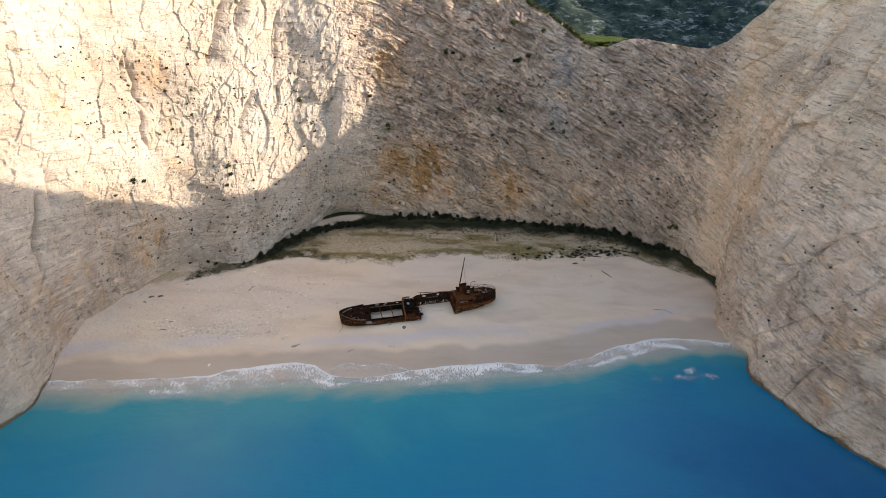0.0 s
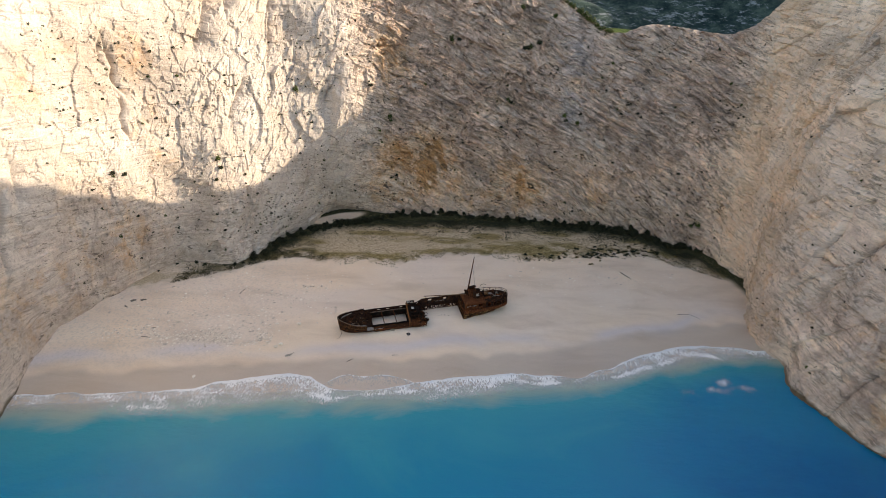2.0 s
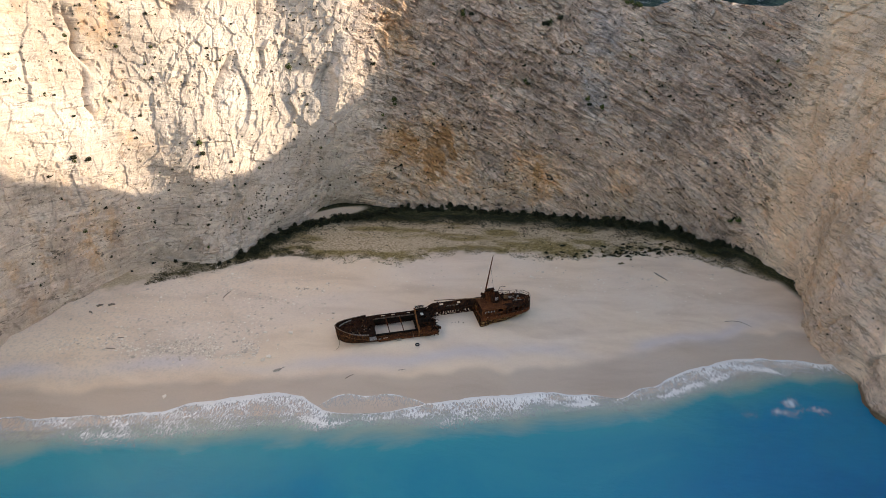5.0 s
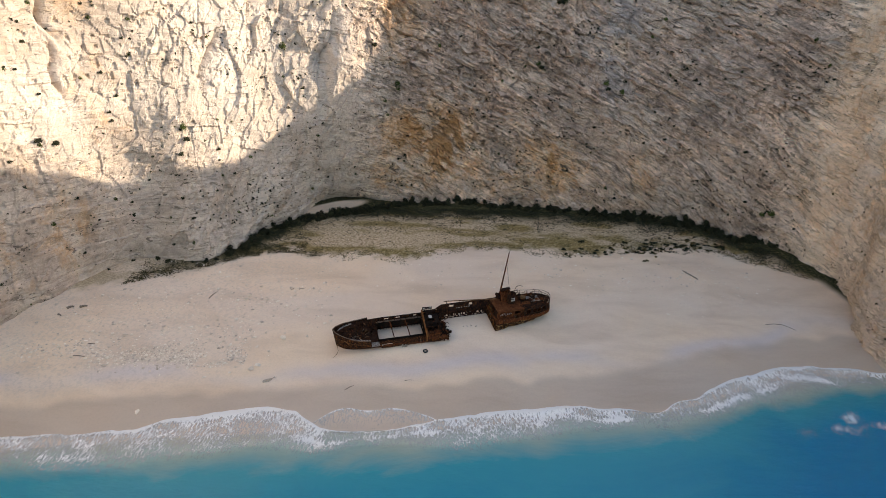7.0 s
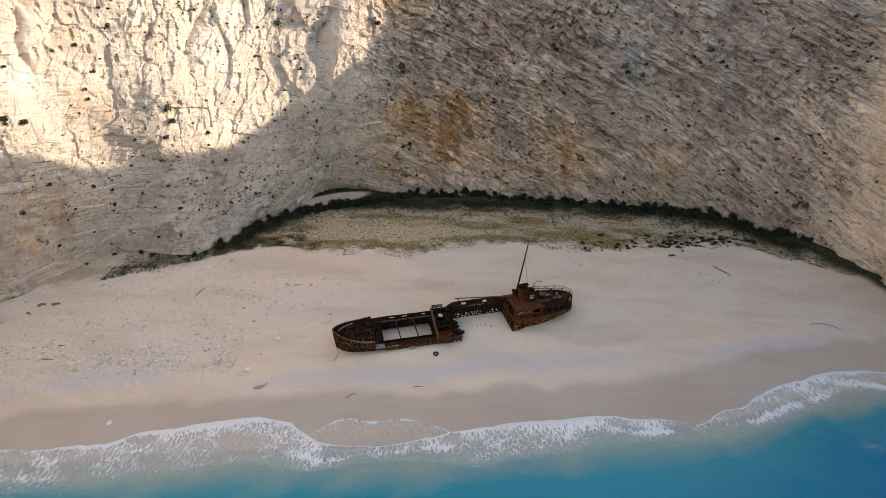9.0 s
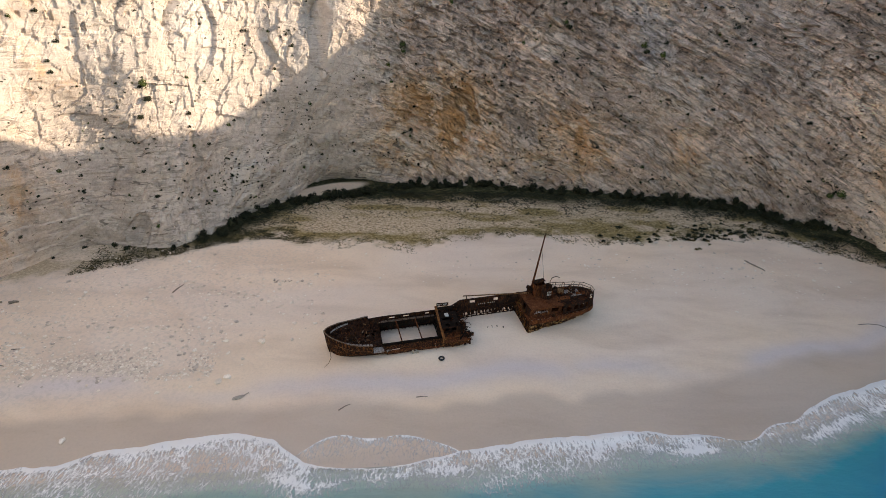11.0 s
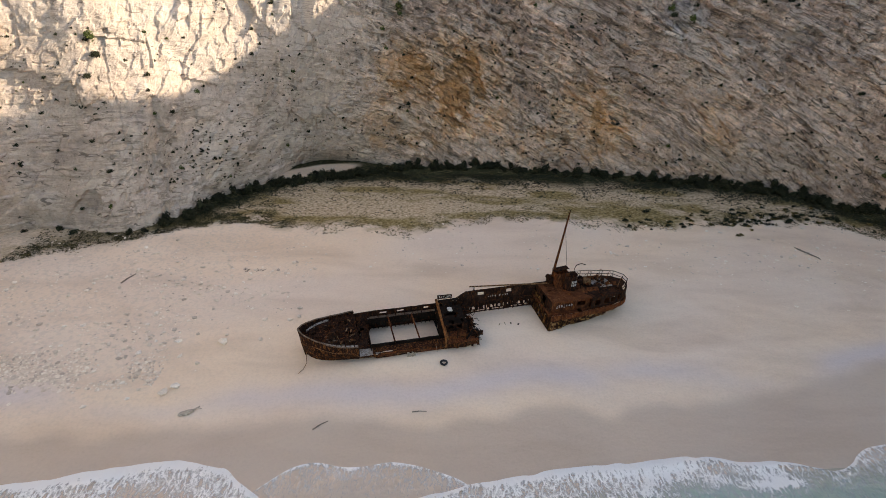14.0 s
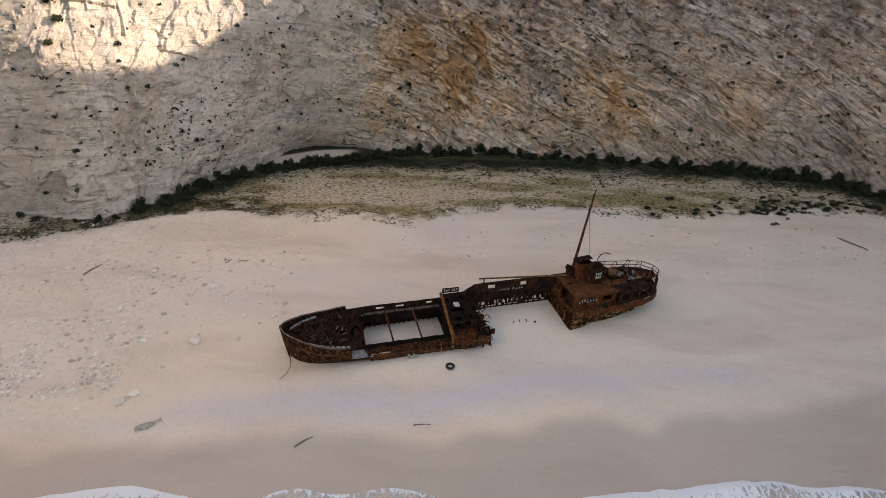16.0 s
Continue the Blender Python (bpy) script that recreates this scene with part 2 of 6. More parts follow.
def sand_material():
    m, n, l, b = material("beach_sand", 0.95, 0, 0.1)
    pos = n.new("ShaderNodeNewGeometry").outputs["Position"]
    wet, veg, band, peb = (attr(n, k) for k in ("wet", "veg", "band", "pebbly"))
    soft = ntex(n, l, mapped(n, l, (0.05, 0.14, 0.1), source=pos), 1.0, 5, 0.55, 0.6)
    grain = ntex(n, l, pos, 3.0, 6, 0.7)
    mid = ntex(n, l, mapped(n, l, (0.5, 0.9, 0.5), source=pos), 1.0, 6, 0.65)
    col = ramp(n, l, soft, [(0.3, (0.67, 0.535, 0.415)), (0.5, (0.77, 0.632, 0.505)), (0.72, (0.81, 0.68, 0.55))])
    col = mixc(n, l, 1.0, col, ramp(n, l, ntex(n, l, mapped(n, l, (0.02, 0.035, 0.03), source=pos), 1.0, 4, 0.5, 0.4), [(0.36, (0.98, 0.985, 1.02)), (0.64, (1.05, 1.01, 0.95))]), "MULTIPLY")
    col = mixc(n, l, band, col, (0.66, 0.59, 0.58))
    col = mixc(n, l, 0.35, col, ramp(n, l, grain, [(0.3, 0.75), (0.5, 1.0), (0.75, 1.15)]), "MULTIPLY")
    stone = ramp(n, l, ntex(n, l, pos, 1.6, 3, 0.5), [(0.52, 0.0), (0.6, 1.0)])
    col = mixc(n, l, calc(n, l, "MULTIPLY", calc(n, l, "MULTIPLY", peb, stone), 0.3), col, (0.5, 0.45, 0.4))
    col = mixc(n, l, calc(n, l, "MULTIPLY", wet, 0.46), col, (0.35, 0.285, 0.24))
    speck = ntex(n, l, mapped(n, l, (1.7, 2.2, 1.5), source=pos), 1.0, 7, 0.72)
    soil = ramp(n, l, speck, [(0.36, (0.13, 0.1, 0.05)), (0.45, (0.41, 0.315, 0.2)), (0.55, (0.61, 0.49, 0.35)), (0.72, (0.74, 0.61, 0.47))])
    col = mixc(n, l, veg, col, soil)
    col = mixc(n, l, attr(n, "moss"), col, ramp(n, l, speck, [(0.35, (0.09, 0.068, 0.02)), (0.52, (0.27, 0.2, 0.075)), (0.68, (0.54, 0.44, 0.26))]))
    col = mixc(n, l, attr(n, "lush"), col, ramp(n, l, speck, [(0.4, (0.018, 0.021, 0.01)), (0.55, (0.06, 0.06, 0.028)), (0.68, (0.27, 0.225, 0.14))]))
    l.new(col, b.inputs["Base Color"])
    l.new(ramp(n, l, wet, [(0.0, 0.95), (1.0, 0.55)]), b.inputs["Roughness"])
    bumped(n, l, b, calc(n, l, "ADD", calc(n, l, "MULTIPLY", mid, 1.5), grain), 0.2, 0.25)
    return m


def sea_material():
    m, n, l, b = material("sea_water", 0.12, 0, 0.5)
    b.inputs["IOR"].default_value = 1.33
    pos = n.new("ShaderNodeNewGeometry").outputs["Position"]
    deep = attr(n, "deep")
    drift = ntex(n, l, mapped(n, l, (0.025, 0.04, 0.1), source=pos), 1.0, 6, 0.62, 1.2)
    f = calc(n, l, "ADD", deep, calc(n, l, "MULTIPLY", calc(n, l, "MULTIPLY", calc(n, l, "SUBTRACT", drift, 0.5), 0.6), calc(n, l, "MULTIPLY", deep, 3.0, clamp=True)), clamp=True)
    col = ramp(n, l, f, [(0.0, (0.42, 0.4, 0.33)), (0.07, (0.27, 0.38, 0.34)), (0.135, (0.02, 0.295, 0.365)), (0.33, (0.0, 0.23, 0.36)), (0.6, (0.0, 0.192, 0.362)), (1.0, (0.0, 0.11, 0.28))])
    l.new(col, b.inputs["Base Color"])
    w1 = ntex(n, l, mapped(n, l, (0.3, 0.7, 0.2), (0, 0, 12), source=pos), 1.0, 7, 0.65)
    bumped(n, l, b, w1, 0.3, 0.5)
    return m


def hill_material():
    m, n, l, b = material("maquis_hill", 0.95, 0, 0.05)
    pos = n.new("ShaderNodeNewGeometry").outputs["Position"]
    a = ntex(n, l, pos, 0.06, 9, 0.78)
    c = ntex(n, l, mapped(n, l, (0.07, 0.07, 0.2), (0, 25, 0), source=pos), 1.0, 9, 0.85)
    col = ramp(n, l, a, [(0.36, (0.012, 0.024, 0.025)), (0.5, (0.036, 0.06, 0.055)), (0.62, (0.09, 0.125, 0.1))])
    col = mixc(n, l, ramp(n, l, c, [(0.545, 0.0), (0.57, 0.85)]), col, (0.3, 0.33, 0.35))
    l.new(col, b.inputs["Base Color"])
    bumped(n, l, b, a, 1.0, 6.0)
    return m


ROCK, SAND, SEA, HILL = rock_material(), sand_material(), sea_material(), hill_material()

# ---- the beach and the sea bed: one sheet out to the horizon ----
SHORE = [(-400, 40), (-140, 72), (-96, 89.5), (-75, 91), (-50, 94.5), (-35, 96), (-20, 96.2), (0, 98.3), (20, 101.3), (35, 103), (50, 108.5), (70, 113.5), (86, 113.5), (140, 109), (400, 90)]

# the lower edge of the plants on the upper beach
RIM = ([-92, -82, -77, -68.5, -59, -50, -41, -28, -18, -6, 7, 16, 27, 36, 52, 67, 79, 88, 94], [130, 135, 138, 144, 150.5, 155, 152.5, 153.5, 151.5, 157.5, 160, 159, 157, 159, 162, 163, 157, 150, 149])


def shore_y(x):
    return np.interp(x, [p[0] for p in SHORE], [p[1] for p in SHORE]) + 0.9 * vnoise(x / 9, x * 0, x * 0, 3) + 0.4 * vnoise(x / 3.1, x * 0, x * 0, 4)


def ground_z(x, y):
    """Height of the beach and sea bed."""
    x, y = np.asarray(x, float), np.asarray(y, float)
    d = y - np.interp(x, [p[0] for p in SHORE], [p[1] for p in SHORE])
    up = 0.085 * np.clip(d, 0, 12) + 0.075 * np.clip(d - 12, 0, 45) + 0.02 * np.clip(d - 57, 0, 40)
    down = -0.09 * np.clip(-d, 0, 60) - 0.05 * np.clip(-d - 60, 0, 200)
    left = 1.8 * smooth(45, 85, -x) * smooth(8, 30, d)
    rough = (0.22 * fbm(x / 11, y / 7, x * 0, 3, 11) + 0.05 * fbm(x / 1.7, y / 1.3, x * 0, 2, 12)) * smooth(4, 16, d)
    cusp = 0.16 * np.sin(x / 5.5 + 2 * vnoise(x / 14, x * 0, x * 0, 8)) * np.exp(-((d - 9) / 5) ** 2)
    lx, ly = 0.966 * (x + 29.5) + 0.259 * (y - 119.5), 0.966 * (y - 119.5) - 0.259 * (x + 29.5)
    heap = 0.5 * np.exp(-((ly + 5.5) / 1.7) ** 2) * smooth(-1, 5, lx) * (1 - smooth(17, 22, lx))
    return up + down + left + rough + cusp + heap


def stretched(lo, hi, step, far, grow=1.25):
    mid = np.arange(lo, hi + step / 2, step)
    out, s, e = [], step, 0.0
    while e < far:
        s *= grow
        e += s
        out.append(e)
    out = np.array(out)
    return np.concatenate([(lo - out)[::-1], mid, hi + out])


def build_ground():
    xs, ys = stretched(-106, 104, 0.55, 4200), stretched(84, 200, 0.5, 4200)
    x, y = (a.ravel() for a in np.meshgrid(xs, ys, indexing="ij"))
    z = np.maximum(ground_z(x, y), -25)
    d = y - shore_y(x)
    edge = 10.4 + 0.75 * vnoise(x / 17, x * 0, x * 0, 21) + 0.5 * vnoise(x / 4, y / 5, x * 0, 22) + 2.0 * smooth(10, 60, x)
    wet = 1 - smooth(edge - 1.5, edge + 1.0, d)
    rim = np.interp(x, *RIM) + 1.5 * vnoise(x / 6, x * 0, x * 0, 31) + 1.5 * vnoise(x / 1.6, y / 1.6, x * 0, 32)
    veg = smooth(-1.5, 3.0, y - rim) * (1 - 0.55 * smooth(55, 75, -x))
    streak = fbm((x + 0.3 * y) / 13, y / 4.2, x * 0, 5, 33)
    moss = 0.9 * smooth(-0.1, 0.35, streak + 0.42 * np.exp(-((y - rim - 2.2) / 2.6) ** 2) + 0.45 * np.exp(-((x - 33) / 14) ** 2 - ((y - 163) / 6) ** 2) - 0.1) * veg
    foot = np.interp(x, [-90, -66, -55, -44, -20, 15, 38, 68, 76, 86, 94], [143, 152, 170, 187, 188, 189, 187, 182, 173, 166, 148])
    hollow = smooth(1.2, 0.8, np.hypot((0.86 * (x + 43) + 0.51 * (y - 185)) / 11, (0.86 * (y - 185) - 0.51 * (x + 43)) / 3.6))
    lush = smooth(13, 4.5, foot - y + 2.5 * vnoise(x / 5, y / 4, x * 0, 34)) * (0.5 * smooth(-82, -74, x) + 0.5 * smooth(-68, -58, x)) * (1 - hollow)
    veg, moss = veg * (1 - hollow), moss * (1 - hollow)
    band = np.exp(-((d - 15 - 2.5 * vnoise(x / 20, x * 0, x * 0, 41)) / 2.2) ** 2) * smooth(-0.5, 0.6, vnoise(x / 16, y / 8, x * 0, 42)) * 0.8
    pebbly = smooth(25, 60, -x + 0.4 * (y - 125)) * smooth(10, 15, d)
    ob = grid_mesh("ground", np.stack([x, y, z], 1), len(xs), len(ys), SAND, {"wet": wet, "veg": veg, "moss": moss, "lush": lush, "band": band, "pebbly": pebbly}, flip=True)
    return tagged(ob, "pale cream sand beach with a wet tan edge and mossy upper strip", "beach", kind="structure")


def build_sea():
    xs, ys = stretched(-110, 112, 1.1, 4200), stretched(40, 120, 1.0, 4200)
    x, y = (a.ravel() for a in np.meshgrid(xs, ys, indexing="ij"))
    d = shore_y(x) - y
    z = 0.06 * fbm(x / 5, y / 2.5, x * 0, 3, 51) * smooth(0, 6, d) + 0.5 * np.exp(-((d - 1.0) / 1.2) ** 2) * 0.3 + 0.02
    deep = np.clip(d / 85, 0, 1) ** 0.8 + 0.26 * smooth(10, 75, x) * smooth(2, 15, d)
    ob = grid_mesh("sea", np.stack([x, y, z], 1), len(xs), len(ys), SEA, {"deep": deep}, flip=True)
    return tagged(ob, "clear turquoise sea deepening to blue", "water", kind="structure")


# ---- the cliff: plan at the foot, at 45 m and at 90 m, crest height, slope behind the crest ----
PLAN = [
    ((-175, -60), (-185, -60), (-195, -60), 120, 0.3), ((-125, -10), (-132, -8), (-140, -8), 125, 0.3), ((-100, 35), (-106, 36), (-112, 38), 130, 0.3),
    ((-96, 78), (-101, 78), (-106, 80), 135, 0.3), ((-97, 90), (-102, 92), (-106, 94), 135, 0.3), ((-100.5, 103), (-101, 106), (-105, 108), 135, 0.3),
    ((-98.5, 118), (-97, 118), (-101, 120), 130, 0.3), ((-94, 130), (-91, 132.5), (-96, 136), 130, 0.3), ((-86, 144.5), (-82.5, 148), (-90, 153), 125, 0.3),
    ((-67.5, 146), (-71.5, 157), (-80, 168), 120, 0.3), ((-62, 160), (-61.5, 170), (-68, 182), 118, 0.3), ((-52, 174), (-55, 179), (-59, 194), 115, 0.3),
    ((-45, 191), (-41, 186), (-45, 199), 112, 0.3), ((-20, 189.5), (-25, 196), (-28, 210), 108, 0.35), ((-3, 191), (-4, 202), (-4, 216), 102, 0.45),
    ((15, 189.5), (17, 199.5), (20.5, 218.5), 93, 0.1), ((38, 187), (36, 200), (36, 223), 85, -0.6), ((55, 185), (55, 196), (58, 224), 73, -1.3),
    ((68, 182), (70.5, 194.5), (78, 224), 75, -1.3), ((77, 174), (84.5, 189), (93, 217), 73.5, -1.0), ((87, 166.5), (93, 178.5), (101.5, 199), 75, -0.5),
    ((93, 150), (97, 162), (103, 170), 92.5, 0.1), ((93.5, 143), (95, 147), (104, 149), 110, 0.3), ((86.5, 130), (91, 129.5), (105.5, 132.5), 114, 0.3),
    ((82, 118), (91, 115), (105, 118), 115, 0.3), ((81.5, 100), (93, 100), (107, 102), 116, 0.3), ((86.5, 87), (94, 86), (108, 87), 112, 0.3),
    ((95, 73), (102, 72), (115, 73), 112, 0.3), ((112, 45), (118, 45), (130, 46), 110, 0.3), ((150, 0), (155, 0), (165, 2), 105, 0.3), ((230, -60), (235, -60), (245, -60), 100, 0.3)]
LOW, MIDDLE, HIGH = (np.array([p[k] for p in PLAN], float) for k in (0, 1, 2))
CREST, BEHIND = np.array([p[3] for p in PLAN], float), np.array([p[4] for p in PLAN], float)


def cliff_plan(u, z):
    """Plan of the cliff face, before its roughness, at place u along it and height z."""
    a, b, c = spline(LOW, u), spline(MIDDLE, u), spline(HIGH, u)
    t = z / 45
    zz = np.clip(t, -0.2, 2)[:, None]
    q = a * (zz - 1) * (zz - 2) / 2 - b * zz * (zz - 2) + c * zz * (zz - 1) / 2
    return q + np.clip(t - 2, 0, 9)[:, None] * (c - b) * 0.7


def cliff_grid():
    fine = np.linspace(0, len(PLAN) - 1, 6000)
    p = spline(MIDDLE, fine)
    step = np.hypot(*np.gradient(p, axis=0).T)
    seen = (fine > 2.6) & (fine < 27.6)
    weight = np.where(seen, step / np.where(fine < 13, 0.28, 0.3), step / 3.0)
    cum = np.concatenate([[0], np.cumsum(weight)[:-1]])
    u = np.interp(np.arange(0, cum[-1]), cum, fine)
    s = np.interp(u, fine, np.concatenate([[0], np.cumsum(step)[:-1]]))
    z = np.concatenate([np.arange(-4, 96, 0.31), np.linspace(96.5, 170, 38)])
    return u, s, z


def build_cliff():
    u, s, zr = cliff_grid()
    nu, nz = len(u), len(zr)
    U, Z = (a.ravel() for a in np.meshgrid(u, zr, indexing="ij"))
    S = np.repeat(s, nz)
    crest = spline(CREST, U) + 2.6 * (1 - 0.75 * smooth(17.5, 18.5, U)) * fbm(S / 14, S * 0, S * 0, 4, 61) + 2.0 * vnoise(S / 4.5, S * 0, S * 0, 66) * smooth(20.8, 21.2, U) * (1 - smooth(22.4, 23, U))
    over = np.maximum(Z - crest, 0)
    zf = np.minimum(Z, crest)
    P = cliff_plan(U, zf)
    g = np.gradient(P.reshape(nu, nz, 2), axis=0)
    t = g / np.maximum(np.linalg.norm(g, axis=2, keepdims=True), 1e-6)
    N = np.stack([t[..., 1], -t[..., 0]], 2).reshape(-1, 2)
    left, right = 1 - smooth(11.8, 13.4, U), smooth(20.0, 20.7, U + 0.15 * vnoise(S / 6, zf / 14, S * 0, 53))
    back = np.clip(1 - left - right, 0, 1)
    o = S * 0
    warp = 2.5 * fbm(S / 16, zf / 16, o, 3, 71)
    jitter = 0.8 * fbm(S / 4, zf / 4, o, 3, 70)
    d = 2.0 * fbm(S / 26, zf / 30, o, 4, 72) + 1.1 * fbm(S / 8, zf / 8, o + 3, 4, 73)

    def ledges(q, run, seed, thick):
        """Beds of uneven thickness that stand proud of one another."""
        k = q / thick + 0.35 * vnoise(q / thick * 0.37, run / 30, o, seed)
        i = np.floor(k)
        return vnoise(i * 7.31, run / 7, o, seed + 1) + 0.35 * (k - i)

    # western wall: leaning flakes and buttresses above, a smooth pale apron below
    lean = S - 0.28 * zf + 0.5 * warp
    upper = smooth(14, 34, zf + 0.2 * (S - 120))
    rugged = 0.42 + 0.58 * smooth(8.3, 9.0, U + 0.25 * vnoise(S / 9, zf / 12, o, 59)) * (1 - 0.35 * smooth(11.9, 12.4, U))
    big, bigj = facets(lean / 5.2, (zf + 0.5 * warp) / 7.5, 74, 0.9, 0.4)
    mid, _ = facets((lean + 0.5 * jitter) / 2.1, (zf + 0.3 * warp) / 2.7, 75, 1.0, 0.3)
    small, _ = facets((S + jitter) / 0.95, (zf + jitter) / 1.5, 57, 0.8)
    flute = fbm(lean / 6.5, (zf + warp) / 26, o, 4, 58, True)
    d += left * upper * rugged * 0.68 * (0.35 * flute + 1.1 * big + 0.55 * mid + 0.2 * small - 0.3 * bigj * smooth(0.1, 0.5, vnoise(S / 7, zf / 9, o, 55)))
    d += left * (1 - rugged) * upper * 0.65 * ledges(zf + jitter + 0.08 * S, S, 60, 2.6)
    d += left * (1 - upper) * (0.3 * fbm(S / 5, zf / 5, o, 4, 69) + 0.06 * small)
    # northern wall: knobbly blocks to the west, tilted beds that thin to the east
    qb = zf + 0.46 * S + warp + jitter
    along = S * 0.9 - zf * 0.42
    bedb = fbm(qb / 3.0, along / 14, o, 5, 76, True)
    qr = zf + 0.14 * S + 0.3 * warp + 0.25 * jitter
    bedr = fbm(qr / 2.6, S / 16, o, 5, 77, True)
    bedl = fbm((zf + warp) / 4.0, S / 24, o, 4, 78, True)
    knob, knobj = facets((S + warp) / 4.2, (zf + 0.35 * S + warp) / 3.4, 79, 0.9)
    slab, slabj = facets(along / 6.5, qb / 1.7, 62, 0.8)
    chip, chipj = facets(along / 2.4, qb / 0.85, 63, 0.8)
    beds = smooth(15.4, 17.2, U + 0.5 * vnoise(S / 12, zf / 12, o, 56))
    d += back * ((1.2 - 0.6 * beds) * knob + (0.95 + 0.35 * beds) * slab + 0.26 * chip + 0.5 * bedb - 0.35 * (1 - beds) * knobj - 0.4 * slabj - 0.2 * chipj)
    # eastern headland: long thin beds cut by joints
    board, boardj = facets(S / 13, qr / 1.5, 64, 0.7)
    thin, _ = facets((S + jitter) / 4.5, qr / 0.75, 65, 0.7)
    wedge, wedgej = facets((S - 0.35 * zf + warp) / 9, (zf + warp) / 15, 67, 1.0)
    d += right * (0.25 * bedr + 0.5 * board + 0.14 * thin + 0.9 * wedge - 0.15 * boardj - 0.4 * wedgej + 0.5 * fbm((S + warp) / 11, zf / 30, o, 4, 80, True))
    d += left * 0.1 * bedl
    # the buttress at the inner end of the western wall, sheer on its outer side
    edge = U - 11.82 - 0.006 * (zf - 40) - 0.1 * fbm(zf / 6, o, o, 3, 54)
    d += 2.0 * smooth(0, 0.13, edge) * np.clip(1 - edge / 1.05, 0, 1) * smooth(30, 42, zf) * (1 - smooth(56, 66, zf))
    pits = smooth(0.55, 0.75, vnoise(S / 1.1, zf / 0.95, o, 81)) * smooth(-0.15, 0.4, fbm(S / 13, zf / 13, o, 3, 82))
    d -= 1.2 * pits * (0.45 + 0.55 * back)
    d += (0.06 + 0.16 * back + 0.08 * right) * fbm(S / 1.2, zf / 1.2, o, 3, 83, True)

    def blob(cu, cz, ru, rz):
        return np.exp(-((U - cu) / ru) ** 2 - ((zf - cz) / rz) ** 2)
    # clefts in the western wall, the hollow at its inner foot
    for cs, z0, z1, deep, wide, slant in ((7.62, 58, 72, 2.4, 0.035, -0.006), (7.5, 47, 60, 1.8, 0.03, 0.004), (7.42, 66, 74, 1.6, 0.03, 0.02), (9.0, 67, 110, 3.6, 0.13, 0.03), (9.62, 76, 110, 2.2, 0.08, 0.026), (9.3, 46, 59, 2.4, 0.07, 0.037), (11.78, 47, 66, 2.6, 0.1, 0.024), (5.1, 26, 44, 2.8, 0.035, 0.02), (5.65, 38, 50, 1.5, 0.08, 0.01), (10.4, 60, 84, 1.8, 0.07, 0.02), (23.35, 64, 86, 2.6, 0.05, 0.004), (22.3, 54, 78, 2.0, 0.025, -0.003), (20.65, 42, 58, 1.8, 0.03, 0.008), (21.5, 30, 50, 1.5, 0.03, 0.006), (24.4, 20, 44, 1.8, 0.05, 0.012)):
        x = U - cs - slant * (zf - z0) - 0.05 * vnoise(zf / 5, o, o, 88)
        d -= deep * np.exp(-np.abs(x) / wide) * smooth(z0 - 4, z0 + 3, zf) * (1 - smooth(z1 - 6, z1, zf))
    d -= 4.5 * blob(12.2, 2.5, 0.45, 5.0) + 5.0 * blob(24.4, 0.0, 0.36, 7.0)
    d *= smooth(-4, 3, zf) * 0.6 + 0.4
    # the ground behind the crest
    d -= over * 2.4
    z = zf + 26 * (1 - np.exp(-over / 26)) * spline(BEHIND, U) + 1.6 * fbm(S / 3, over / 1.5, o, 3, 84) * smooth(0, 3, over)
    top = smooth(0.5, 2.5, over + 0.8 * vnoise(S / 2, over, o, 85))
    co = np.column_stack([P + N * d[:, None], z])

    slope = np.interp(u, [0, 11.5, 13.5, 19.6, 21.2, 30], [0.06, 0.06, 0.46, 0.46, 0.14, 0.14])
    dip = np.repeat(np.cumsum(slope * np.gradient(s)), nz)
    mott = 0.5 + 0.5 * fbm(S / 6, zf / 9, o, 5, 90)
    warm = (0.9 * blob(13.05, 28, 0.3, 5) + 0.75 * blob(13.4, 24, 0.65, 13) + 0.6 * blob(13.9, 24, 0.4, 12) + 0.6 * blob(12.85, 14, 0.35, 5) + 0.7 * blob(15.4, 21, 0.4, 7) + 0.7 * blob(15.7, 14, 0.4, 8) + 0.4 * blob(17.0, 20, 0.5, 12) + 0.35 * blob(14.8, 12, 0.6, 8)
            + 0.8 * blob(13.1, 62, 0.35, 12) + 0.32 * blob(7.9, 67, 0.6, 10) + 0.28 * blob(6.6, 66, 0.7, 9) + 0.3 * blob(8.1, 44, 0.5, 10) + 1.0 * blob(20.75, 30, 0.42, 24) + 0.5 * blob(20.9, 60, 0.5, 22) + 0.6 * blob(22.6, 26, 0.7, 16) + 0.6 * blob(22.2, 55, 0.5, 18) + 0.4 * blob(21, 82, 0.5, 9) + 0.15 * blob(6.5, 45, 2, 30) + 0.35 * blob(4.8, 14, 1.8, 14) + 0.3 * blob(7.2, 20, 0.8, 14))
    warm += 0.4 * right * smooth(0.45, 0.7, mott)
    warm = np.clip((0.9 + 0.2 * back) * warm, 0, 1.15)
